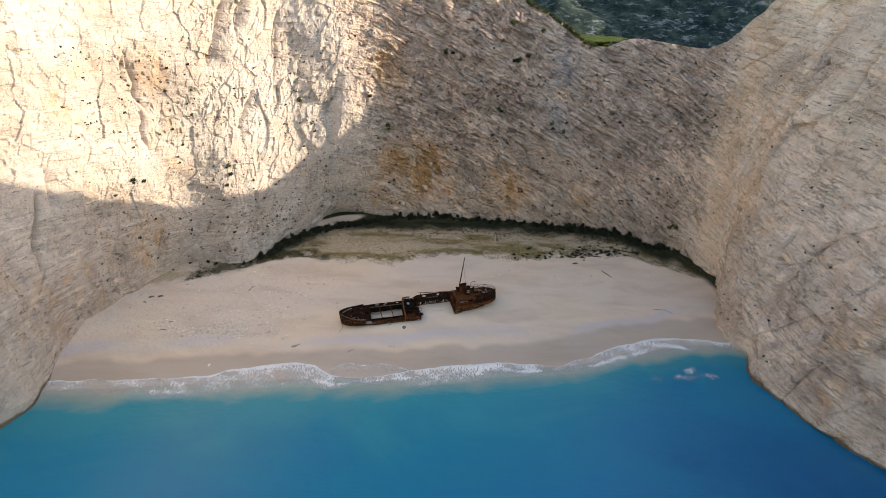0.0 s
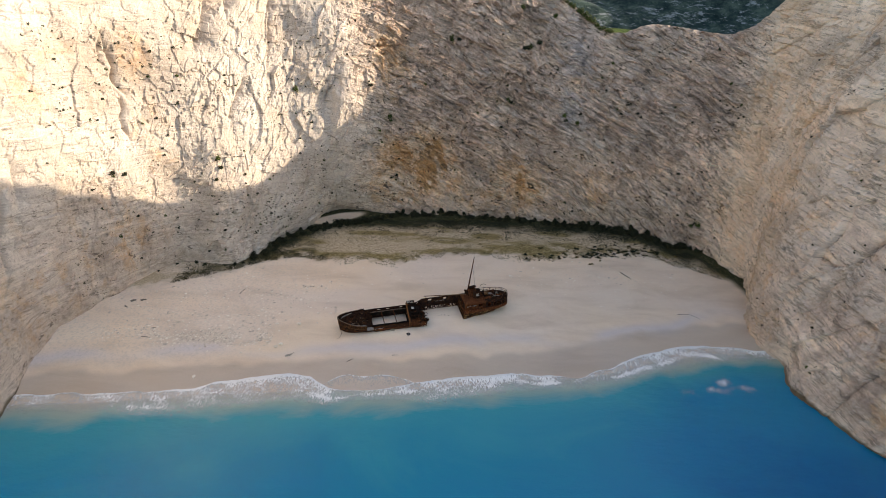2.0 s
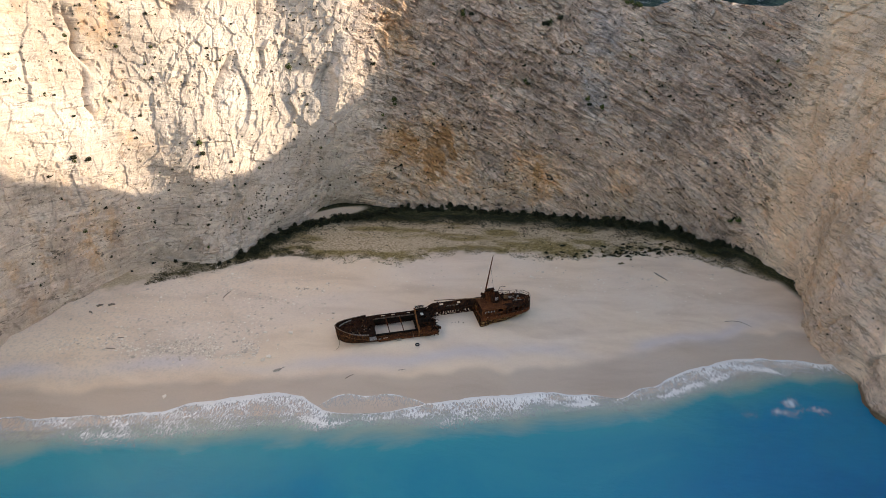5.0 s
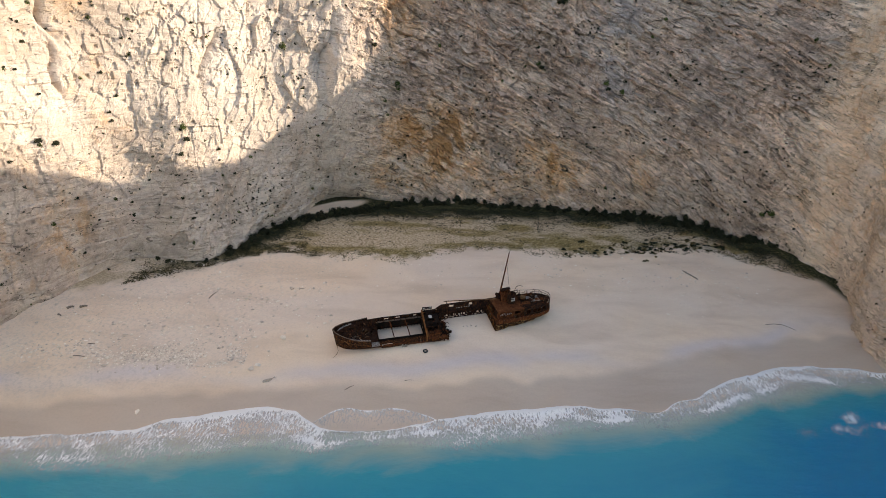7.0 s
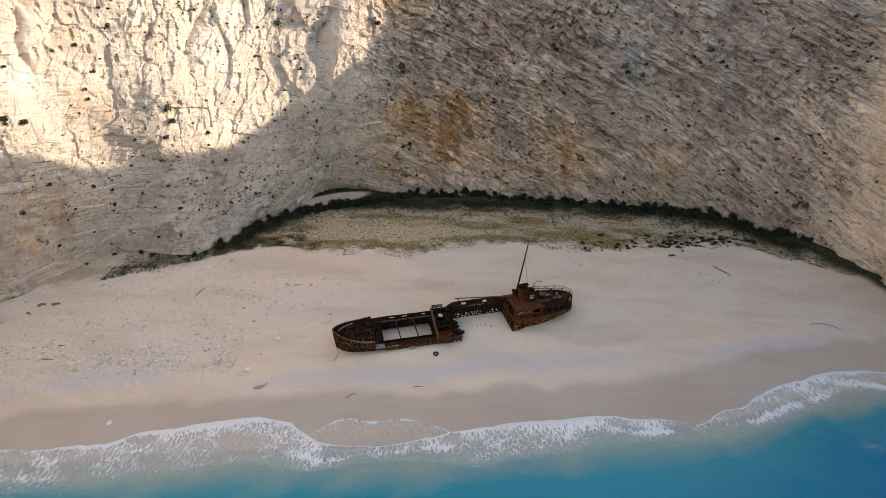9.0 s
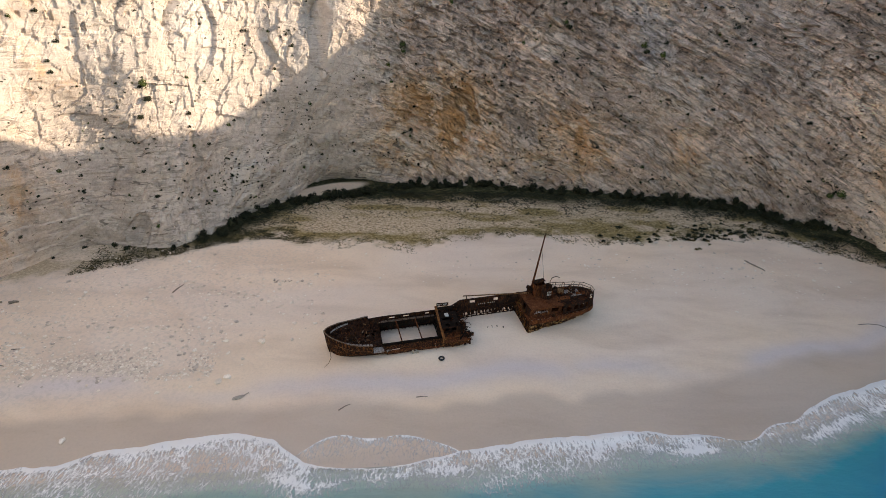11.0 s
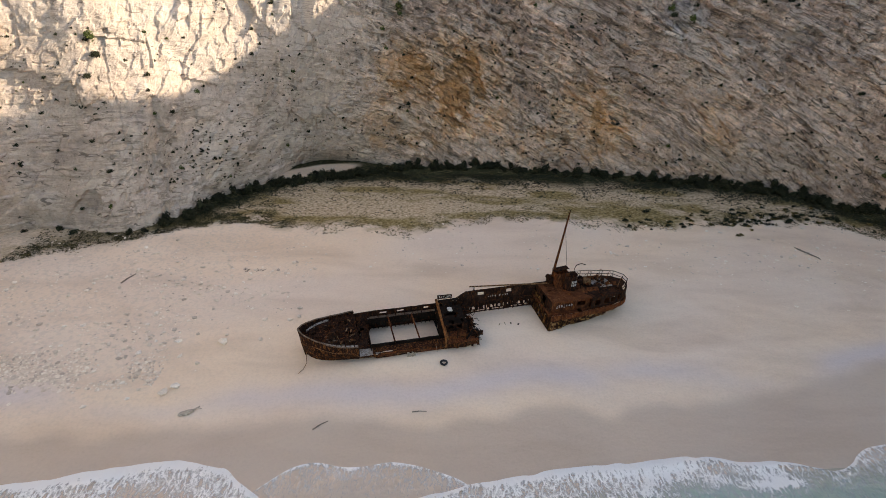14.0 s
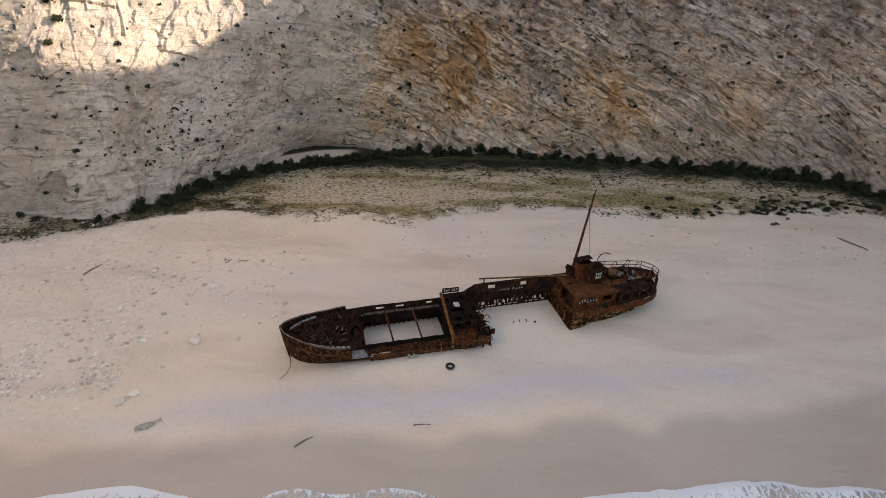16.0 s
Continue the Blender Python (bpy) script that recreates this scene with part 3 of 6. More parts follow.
    grey = back * (0.35 + 0.65 * smooth(10, 45, zf)) * smooth(0.2, 0.62, 0.5 + 0.5 * fbm(S / 13, zf / 9, o + 7, 4, 91)) + right * 0.25 * smooth(0.54, 0.72, 0.5 + 0.5 * fbm(S / 11, zf / 9, o, 4, 92)) + right * 0.55 * smooth(22.8, 24.5, U) * smooth(60, 22, zf) * smooth(0.25, 0.6, mott) + (blob(26.0, 19, 1.0, 9) + 1.5 * blob(22.5, 77, 0.12, 6) + 0.8 * blob(22.62, 60, 0.14, 13) + 0.8 * blob(6.6, 12, 2.2, 18)) * smooth(0.3, 0.6, mott)
    grey = np.clip(grey * (1 - 0.8 * warm) * (1 - 0.7 * blob(20.6, 40, 0.7, 50)), 0, 0.9)
    # western rock is pale; above the shadow line extra paleness paints in sunlight
    pale = np.clip(left * (0.75 + 0.2 * smooth(26, 40, zf)) + right * 0.3 + 0.1 * back * smooth(32, 5, zf), 0, 1)
    tan = np.clip(right * 0.9 + 0.5 * blob(20.3, 40, 0.6, 40), 0, 1) * (1 - 0.95 * smooth(22.4, 24.0, U) * smooth(70, 30, zf))
    bed = 0.5 + 0.5 * (back * bedb + right * bedr + left * 0.35 * bedl)
    slate = np.clip((1.3 * blob(16.5, 58, 0.32, 13) + 0.8 * blob(16.4, 43, 0.34, 9) + 1.4 * blob(22.5, 77, 0.11, 6) + 0.8 * blob(22.62, 60, 0.13, 12)) * smooth(0.2, 0.6, mott), 0, 1)
    keep = dict(slate=slate, east=right, tan=tan, warm=warm, grey=grey, pale=pale, green=top, bed=bed, across=zf + dip + 0.25 * warp, run=S)
    cuts = [0, int(np.searchsorted(u, 12.6)), int(np.searchsorted(u, 20.4)), nu - 1]
    names = [("cliff_west", "pale sunlit limestone cliff with vertical flutes"), ("cliff_north", "grey-brown limestone cliff of tilted strata"), ("cliff_east", "buff limestone headland with ochre streaks above the sea")]
    C = co.reshape(nu, nz, 3)
    for (name, label), a, b in zip(names, cuts, cuts[1:]):
        sel = slice(a, b + 1)
        ob = grid_mesh(name, C[sel].reshape(-1, 3), b + 1 - a, nz, ROCK, {k: v.reshape(nu, nz)[sel].ravel() for k, v in keep.items()}, flip=True, smooth_shade=False)
        tagged(ob, label, "cliff", kind="structure")
    return u, zr, C


CLIFF_U, CLIFF_Z, CLIFF = build_cliff()


def on_cliff(u, z):
    """A point of the cliff face and the way out of it."""
    i, j = int(np.searchsorted(CLIFF_U, u)), int(np.searchsorted(CLIFF_Z, z))
    p = Vector(CLIFF[i, j])
    n = (Vector(CLIFF[i + 2, j]) - Vector(CLIFF[i - 2, j])).cross(Vector(CLIFF[i, j + 2]) - Vector(CLIFF[i, j - 2])).normalized()
    return p, n


def build_hill():
    xs, ys = np.linspace(-700, 1300, 160), np.linspace(330, 1500, 110)
    x, y = (a.ravel() for a in np.meshgrid(xs, ys, indexing="ij"))
    z = 10 + 250 * smooth(330, 900, y + 0.15 * x) + 26 * fbm(x / 170, y / 170, x * 0, 5, 95, True) + 10 * fbm(x / 40, y / 40, x * 0, 4, 96)
    ob = grid_mesh("far_hill", np.stack([x, y, z], 1), len(xs), len(ys), HILL, flip=True)
    return tagged(ob, "dark green scrub-covered mountainside with grey rock bands", "hill", kind="structure")


build_ground()
build_sea()
build_hill()


# ---- helpers for things ----
def part(name, bm, mat, parent, label="", thick=0.0, smooth_shade=False):
    """One bmesh as one mesh object under a thing or a part."""
    me = bpy.data.meshes.new(name)
    bmesh.ops.recalc_face_normals(bm, faces=bm.faces)
    for f in bm.faces:
        f.smooth = smooth_shade
    bm.to_mesh(me)
    bm.free()
    me.materials.append(mat)
    ob = new(name, me)
    ob.parent = parent
    if thick:
        s = ob.modifiers.new("plate", "SOLIDIFY")
        s.thickness, s.offset = thick, 0
    if label:
        ob["label"] = label
    return ob


def thing(name, m, label, category, group="", kind=""):
    ob = new(name)
    ob.matrix_basis = m
    return tagged(ob, label, category, group, kind)


def box(bm, c, size, turn=(0, 0, 0), bevel=0.0):
    r = bmesh.ops.create_cube(bm, size=1, matrix=pose(*c, *turn) @ Matrix.Diagonal((*size, 1)))
    if bevel:
        es = {e for v in r["verts"] for e in v.link_edges}
        bmesh.ops.bevel(bm, geom=list(es), offset=bevel, segments=1, affect="EDGES")


def rod(bm, a, b, r1, r2=None, seg=8):
    a, b = Vector(a), Vector(b)
    d = b - a
    m = Matrix.Translation((a + b) / 2) @ d.to_track_quat("Z", "Y").to_matrix().to_4x4()
    bmesh.ops.create_cone(bm, cap_ends=True, segments=seg, radius1=r1, radius2=r1 if r2 is None else r2, depth=d.length, matrix=m)


def tube(bm, pts, r, seg=6):
    """One bent bar through pts."""
    pts = [Vector(p) for p in pts]
    rings = []
    for i, p in enumerate(pts):
        d = (pts[min(i + 1, len(pts) - 1)] - pts[max(i - 1, 0)]).normalized()
        side = d.cross(Vector((0, 0, 1)))
        side = (side if side.length > 0.05 else Vector((0, 1, 0))).normalized()
        up = side.cross(d).normalized()
        rings.append([bm.verts.new(p + r * (math.cos(2 * math.pi * k / seg) * side + math.sin(2 * math.pi * k / seg) * up)) for k in range(seg)])
    for a, b in zip(rings, rings[1:]):
        for k in range(seg):
            bm.faces.new((a[k], a[(k + 1) % seg], b[(k + 1) % seg], b[k]))
    bm.faces.new(rings[0][::-1])
    bm.faces.new(rings[-1])


def sheet(fn, us, vs, hole=None):
    """A grid of plate through fn(u, v), without the cells that hole(u, v) names."""
    bm = bmesh.new()
    vv = [[bm.verts.new(fn(u, v)) for v in vs] for u in us]
    for i in range(len(us) - 1):
        for j in range(len(vs) - 1):
            if hole and hole((us[i] + us[i + 1]) / 2, (vs[j] + vs[j + 1]) / 2):
                continue
            try:
                bm.faces.new((vv[i][j], vv[i + 1][j], vv[i + 1][j + 1], vv[i][j + 1]))
            except ValueError:
                pass
    bmesh.ops.delete(bm, geom=[v for v in bm.verts if not v.link_faces], context="VERTS")
    return bm


def dent(p, amp, scale=1.0):
    n = noise.noise_vector(Vector(p) * scale)
    return Vector(p) + n * amp


def rust_material(name, dark, mid, hot, hot_at=0.62, spots=1.6):
    m, n, l, b = material(name, 0.92, 0, 0.08)
    co = n.new("ShaderNodeTexCoord").outputs["Object"]
    a = ntex(n, l, co, 0.8, 8, 0.7)
    c = ntex(n, l, mapped(n, l, (2 * spots, 2 * spots, 0.8 * spots), source=co), 1.0, 8, 0.72, 0.5)
    f = ntex(n, l, co, 9.0, 5, 0.7)
    col = ramp(n, l, a, [(0.32, dark), (0.55, mid), (0.75, tuple(0.75 * x + 0.02 for x in mid))])
    col = mixc(n, l, ramp(n, l, c, [(hot_at - 0.08, 0.0), (hot_at + 0.08, 0.9)]), col, hot)
    col = mixc(n, l, 0.7, col, ramp(n, l, f, [(0.32, 0.3), (0.48, 0.95), (0.7, 1.7)]), "MULTIPLY")
    l.new(col, b.inputs["Base Color"])
    bumped(n, l, b, calc(n, l, "ADD", f, c), 0.7, 0.06)
    return m


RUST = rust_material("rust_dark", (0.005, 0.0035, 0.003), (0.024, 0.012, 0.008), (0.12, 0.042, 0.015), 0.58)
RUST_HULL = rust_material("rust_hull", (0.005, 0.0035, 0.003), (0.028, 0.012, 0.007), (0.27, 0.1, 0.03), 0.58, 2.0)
RUST_RED = rust_material("rust_red", (0.016, 0.007, 0.005), (0.085, 0.027, 0.012), (0.2, 0.07, 0.024), 0.54)
RUST_BLACK = rust_material("rust_black", (0.003, 0.0025, 0.002), (0.012, 0.008, 0.006), (0.06, 0.022, 0.01), 0.62)
RUST_ROOF = rust_material("rust_roof", (0.05, 0.017, 0.008), (0.115, 0.04, 0.016), (0.18, 0.07, 0.03), 0.58, 0.8)
RUST_ORANGE = rust_material("rust_orange", (0.05, 0.02, 0.01), (0.19, 0.075, 0.026), (0.32, 0.14, 0.05), 0.55)
RUST_FLAKE = rust_material("rust_flake", (0.004, 0.003, 0.0025), (0.028, 0.011, 0.006), (0.33, 0.16, 0.045), 0.59, 1.5)
RUST_TAN = rust_material("rust_tan", (0.035, 0.018, 0.01), (0.13, 0.06, 0.028), (0.3, 0.17, 0.085), 0.54)
PLATE_PALE = rust_material("plate_pale", (0.16, 0.14, 0.12), (0.34, 0.31, 0.28), (0.12, 0.06, 0.035), 0.56)


def plain(name, col, rough=0.8, vary=0.35, scale=6.0):
    m, n, l, b = material(name, rough)
    co = n.new("ShaderNodeTexCoord").outputs["Object"]
    f = ntex(n, l, co, scale, 6, 0.65)
    l.new(mixc(n, l, 1.0, col, ramp(n, l, f, [(0.25, 1 - vary), (0.75, 1 + vary)]), "MULTIPLY"), b.inputs["Base Color"])
    bumped(n, l, b, f, 0.4, 0.05)
    return m


CHALK = plain("chalk_paint", (0.46, 0.44, 0.41), 0.85, 0.6)
FLAKE_PALE = plain("pale_scale", (0.27, 0.155, 0.06), 0.9, 0.5)
ROPE = plain("old_rope", (0.3, 0.26, 0.21), 0.9, 0.6)
RAIL_WORN = rust_material("rail_worn", (0.07, 0.045, 0.03), (0.2, 0.15, 0.11), (0.1, 0.04, 0.02), 0.56)
RUBBER = plain("tyre_rubber", (0.018, 0.018, 0.02), 0.7)


def stroke(bm, c, w, h, seed):
    """Two or three slanted bars of worn paint, of a mark that cannot be read."""
    rng = random.Random(seed)
    c = Vector(c)
    for k in range(rng.choice((2, 2, 3))):
        if k == 0 or rng.random() < 0.45:
            box(bm, c + Vector((rng.uniform(-0.4, 0.4) * w, -0.004 * k, rng.uniform(-0.08, 0.08) * h)), (0.055, 0.03, h * rng.uniform(0.6, 1.0)), (0, rng.uniform(-22, 22), 0))
        else:
            box(bm, c + Vector((0, -0.004 * k, rng.uniform(-0.4, 0.4) * h)), (w * rng.uniform(0.5, 0.9), 0.03, 0.05), (0, rng.uniform(-20, 20), 0))


# ---- the shipwreck: x from the bow aft, y landward, z up from the sand ----
MID_Y, HEEL = -1.75, radians(8)


def heeled(x, y, z):
    """Fore part: leans towards the sea."""
    return Vector((x, MID_Y + y * math.cos(HEEL) - z * math.sin(HEEL) * 0.5, z * math.cos(HEEL) + y * math.sin(HEEL)))


def half_beam(x):
    return float(np.interp(x, [0, 0.4, 1, 2, 3.5, 5, 7, 9, 60], [0.08, 0.85, 1.5, 2.2, 2.82, 3.2, 3.48, 3.6, 3.6]))


def fore_rail(x):
    """Height of the forecastle's bulwark."""
    return 3.05 + 1.1 * max(0.0, 1 - x / 5.0) ** 1.6


def jag(x, seed, amp=0.5, scale=1.3):
    return amp * noise.noise(Vector((x * scale, seed * 7.3, seed)))


def build_ship():
    ship = thing("shipwreck", pose(-29.5, 119.5, 2.0, 0, 0, 15), "rusted broken cargo shipwreck lying on the sand with its mast standing", "shipwreck")

    def side(sgn):
        def fn(x, v):
            top = fore_rail(x) if x < 6.85 else 1.75 + (0.75 if sgn > 0 else -0.45 if x < 9.3 else 0.0)
            z = -1.2 + (top + 1.2) * v
            flare = 0.6 + 0.4 * min(1, max(0, (z + 1.2) / 3.4)) if x < 9 else (0.9 if sgn > 0 else 0.76) + (0.1 if sgn > 0 else 0.24) * min(1, max(0, (z + 1.2) / 2.9))
            b = half_beam(max(0.0, x - 0.25 * max(0, 1.6 - z) * max(0, 1 - x / 3))) * flare
            return dent(heeled(x - 0.12 * max(0, z) * max(0, 1 - x / 2), sgn * b, z), 0.06, 0.9)
        return fn

    xs = sorted(set([0, 0.15, 0.4, 0.7] + list(np.arange(1, 22.6, 0.35)) + [6.84, 6.86]))
    vs = list(np.linspace(0, 1, 15))
    near = sheet(side(-1), [x for x in xs if x < 22.3], vs,
                 lambda x, v: v < (x - 18.6) / 5.2 + jag(x, 2, 0.2) if x > 18.6 else (1.2 < x < 1.5 and 0.55 < v < 0.66))
    part("hull_plating", near, RUST_HULL, ship, "rust-streaked bow plating", 0.06)
    ports = [(10.6, 11.4), (13.0, 13.9), (16.6, 17.4)]
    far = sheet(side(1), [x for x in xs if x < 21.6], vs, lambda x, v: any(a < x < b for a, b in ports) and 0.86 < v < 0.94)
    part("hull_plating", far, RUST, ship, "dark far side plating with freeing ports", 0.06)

    bm = sheet(lambda x, v: Vector(side(-1)(x, 0.62 + 0.36 * v)) + Vector((0, -0.05, 0)), list(np.linspace(8.8, 17.8, 26)), list(np.linspace(0, 1, 5)), lambda x, v: noise.noise(Vector((x * 0.7, v * 2, 52))) < -0.05)
    part("doubler_plate", bm, RUST_RED, ship, "orange-red scaling plates along the side", 0.03)
    # rails along the bulwark tops
    for sgn in (-1, 1):
        bm = bmesh.new()
        pts = [side(sgn)(x, 1.0) for x in np.linspace(0, 6.8, 16)]
        tube(bm, [p + Vector((0, 0, 0.03)) for p in pts], 0.085, 6)
        part("bulwark_rail", bm, RAIL_WORN, ship, "worn pale rail")
        if sgn > 0:
            bm = bmesh.new()
            pts = [side(1)(x, 1.0) for x in np.linspace(6.9, 21.4, 16)]
            tube(bm, pts, 0.08, 6)
            part("bulwark_rail", bm, RUST, ship)
    bm = bmesh.new()
    rod(bm, heeled(-0.42, 0, 4.15), heeled(0.35, 0, -0.6), 0.14, 0.12, 8)
    part("stem_post", bm, RUST_TAN, ship)
    # inner bulwark frames of the forecastle
    for sgn in (-1, 1):
        for x in np.arange(0.8, 6.8, 0.62):
            bm = bmesh.new()
            p, q = side(sgn)(x, 1.0), heeled(x, sgn * (half_beam(x) - 0.4), 2.65)
            rod(bm, p, q, 0.05, 0.08, 5)
            part("frame", bm, RUST, ship)

    # forecastle deck with holes, and what stands on it
    deck = sheet(lambda x, v: dent(heeled(x, (half_beam(x) - 0.1) * v, 2.62 + 0.12 * (1 - v * v) + 0.35 * max(0, 1 - x / 5)), 0.07, 1.4), list(np.linspace(0.35, 6.9, 24)), list(np.linspace(-1, 1, 19)),
                 lambda x, v: noise.noise(Vector((x * 1.1, v * 2.6, 4.0))) > 0.33)
    part("foredeck", deck, RUST, ship, "corroded foredeck full of holes", 0.05)
    waterway = sheet(lambda x, v: heeled(x, -(half_beam(x) - 0.12 - 0.55 * v), 2.78 + 0.35 * max(0, 1 - x / 5)), list(np.linspace(0.6, 6.8, 18)), [0, 0.5, 1])
    part("waterway", waterway, PLATE_PALE, ship, "pale sand-filled waterway")
    waterway = sheet(lambda x, v: heeled(x, half_beam(x) - 0.12 - 0.4 * v, 2.8 + 0.35 * max(0, 1 - x / 5)), list(np.linspace(0.5, 3.4, 12)), [0, 0.5, 1])
    part("waterway", waterway, PLATE_PALE, ship, "pale sand-filled waterway")
    bm = bmesh.new()
    for y in (-0.75, 0.75):
        rod(bm, heeled(3.7, y - 0.28, 3.3), heeled(3.7, y + 0.28, 3.3), 0.42, seg=14)
        rod(bm, heeled(3.7, y - 0.4, 3.3), heeled(3.7, y - 0.3, 3.3), 0.58, seg=14)
    rod(bm, heeled(3.7, -1.5, 3.3), heeled(3.7, 1.5, 3.3), 0.13, seg=8)
    box(bm, heeled(4.1, 0, 3.05), (0.9, 1.0, 0.8), (8, 0, 0), 0.05)
    part("windlass", bm, RUST, ship, "seized anchor windlass")
    for x, y in ((2.0, -0.8), (2.0, 0.8), (5.4, -2.1), (5.5, 1.9), (1.2, 0.1)):
        bm = bmesh.new()
        for dx in (-0.22, 0.22):
            rod(bm, heeled(x + dx, y, 2.6), heeled(x + dx, y, 3.25), 0.13, seg=10)
            rod(bm, heeled(x + dx, y, 3.22), heeled(x + dx, y, 3.32), 0.19, seg=10)
        box(bm, heeled(x, y, 2.75), (0.95, 0.4, 0.06), (8, 0, 0))
        part("bollard", bm, RUST, ship)
    for k in range(46):
        bm = bmesh.new()
        x, y = 0.9 + 5.8 * random.random(), random.uniform(-2.5, 2.5)
        y *= half_beam(x) / 3.6
        box(bm, heeled(x, y, 2.9), (random.uniform(0.15, 0.8), random.uniform(0.04, 0.16), random.uniform(0.03, 0.16)), (random.uniform(-15, 15), random.uniform(-12, 12), random.uniform(0, 180)))
        part("deck_debris", bm, random.choice((RUST_BLACK, RUST, RUST_TAN, RUST_RED, RAIL_WORN)), ship)
    # break of the forecastle
    bm = sheet(lambda y, v: dent(heeled(6.9, y * (0.62 + 0.36 * v), -0.6 + 3.0 * v), 0.08, 1.2), list(np.linspace(-3.3, 3.4, 14)), list(np.linspace(0, 1, 7)),
               lambda y, v: (-1.7 < y < -0.8 and v < 0.82) or (0.9 < y < 1.8 and v < 0.82) or (v > 0.8 and y < -2.6))
    part("forecastle_bulkhead", bm, RUST, ship, "rusted bulkhead with doorways", 0.06)
    # well deck forward of the hold, side decks, coamings
    bm = sheet(lambda x, y: dent(heeled(x, y, 1.45), 0.06, 1.1), list(np.linspace(6.9, 8.6, 7)), list(np.linspace(-3.5, 3.5, 16)), lambda x, y: noise.noise(Vector((x, y, 9))) > 0.42)
    part("well_deck", bm, RUST, ship, "", 0.05)
    bm = sheet(lambda x, y: heeled(x, y, 1.5 + 0.02 * math.sin(x * 3)), list(np.linspace(6.95, 9.6, 6)), list(np.linspace(-3.5, -2.3, 4)))
    part("side_deck", bm, PLATE_PALE, ship, "pale sand-covered side deck", 0.04)
    bm = sheet(lambda x, y: dent(heeled(x, y, 1.62), 0.05, 1.0), list(np.linspace(8.6, 18.4, 28)), list(np.linspace(-3.58, -2.35, 5)), lambda x, y: noise.noise(Vector((x * 0.8, y, 3))) > 0.5)
    part("side_deck", bm, RUST_HULL, ship, "", 0.05)
    bm = sheet(lambda x, y: dent(heeled(x, y, 1.62), 0.05, 1.0), list(np.linspace(8.6, 21, 28)), list(np.linspace(2.45, 3.55, 4)))
    part("side_deck", bm, RAIL_WORN, ship, "worn pale-brown side deck", 0.05)
    for y, a, b in ((-2.35, 8.4, 18.2), (2.45, 8.4, 18.2)):
        bm = sheet(lambda x, z: dent(heeled(x, y, z), 0.05, 1.2), list(np.linspace(a, b, 26)), list(np.linspace(0.25, 2.15, 6)), lambda x, z: z < 0.75 + jag(x, y, 0.7, 1.9) + 0.25)
        part("hold_coaming", bm, RUST_BLACK, ship, "", 0.12)
    bm = sheet(lambda y, z: dent(heeled(8.5, y, z), 0.07, 1.1), list(np.linspace(-2.9, 2.9, 14)), list(np.linspace(-0.7, 2.0, 8)), lambda y, z: noise.noise(Vector((y * 1.2, z * 1.2, 2))) > 0.4)
    part("hold_bulkhead", bm, RUST, ship, "", 0.06)
    for x in (11.7, 15.0):
        bm = bmesh.new()
        a, b = heeled(x, -2.4, 1.9), heeled(x - 0.25, 2.5, 2.15)
        rod(bm, a, b, 0.11, seg=6)
        part("hold_beam", bm, RUST_RED, ship)
    # ribs inside the far side
    for x in np.arange(8.9, 21.3, 0.62):
        bm = bmesh.new()
        rod(bm, heeled(x, 3.05, -0.6), heeled(x, 3.4, 1.6), 0.07, seg=5)
        part("rib", bm, RUST, ship)
    for x in np.arange(8.9, 21.3, 1.24):
        bm = bmesh.new()
        rod(bm, heeled(x, 3.5, 2.45), heeled(x, 2.9, 1.65), 0.05, seg=5)
        part("bulwark_stay", bm, RUST, ship)

    # ---- midship house ----
    bm = sheet(lambda y, v: dent(heeled(18.2 + 0.3 * v, y, -0.4 + (3.3 + 0.12 * y) * v), 0.05, 1.0), list(np.linspace(-3.55, 3.5, 18)), list(np.linspace(0, 1, 9)), lambda y, v: noise.noise(Vector((y * 1.1, v * 3, 12))) > 0.3)
    part("house_front", bm, RUST_BLACK, ship, "", 0.06)
    bm = bmesh.new()
    rod(bm, heeled(18.3, -3.55, 1.1), heeled(18.35, -3.3, 2.9), 0.16, seg=6)
    rod(bm, heeled(18.35, -3.4, 2.5), heeled(18.5, 3.4, 3.4), 0.2, seg=6)
    part("front_beam", bm, RUST_ORANGE, ship, "orange rust-flaked beam")
    bm = bmesh.new()
    rod(bm, heeled(18.55, -3.4, 2.2), heeled(18.75, 3.4, 3.15), 0.15, seg=6)
    part("front_beam", bm, RUST_ORANGE, ship)
    bm = sheet(lambda x, y: dent(heeled(x, y, 3.05 + 0.05 * y), 0.1, 0.9), list(np.linspace(18.5, 21.7, 10)), list(np.linspace(-1.6, 3.4, 12)), lambda x, y: noise.noise(Vector((x * 1.3, y, 1))) > 0.22)
    part("house_roof", bm, RUST_BLACK, ship, "sagging rusted roof plate", 0.07)
    bm = sheet(lambda x, z: dent(heeled(x, -2.9, z), 0.05, 1.2), list(np.linspace(18.7, 21.5, 8)), list(np.linspace(1.6, 2.3, 4)))
    part("house_side", bm, RUST_RED, ship, "red-brown side plate", 0.07)
    bm = sheet(lambda x, y: dent(heeled(x, y, 1.72), 0.09, 1.0), list(np.linspace(18.5, 23.6, 14)), list(np.linspace(-3.7, -1.0, 8)), lambda x, y: x > 22.4 + jag(y * 2, 5, 1.6))
    part("house_deck", bm, RUST_RED, ship, "", 0.08)
    bm = sheet(lambda x, z: dent(heeled(x, -1.5, z), 0.06, 1.1), list(np.linspace(18.7, 21.8, 9)), list(np.linspace(1.7, 3.0, 6)), lambda x, z: (19.1 < x < 19.9 or 20.4 < x < 21.2) and 2.1 < z < 2.8)
    part("house_side", bm, RUST, ship, "", 0.06)
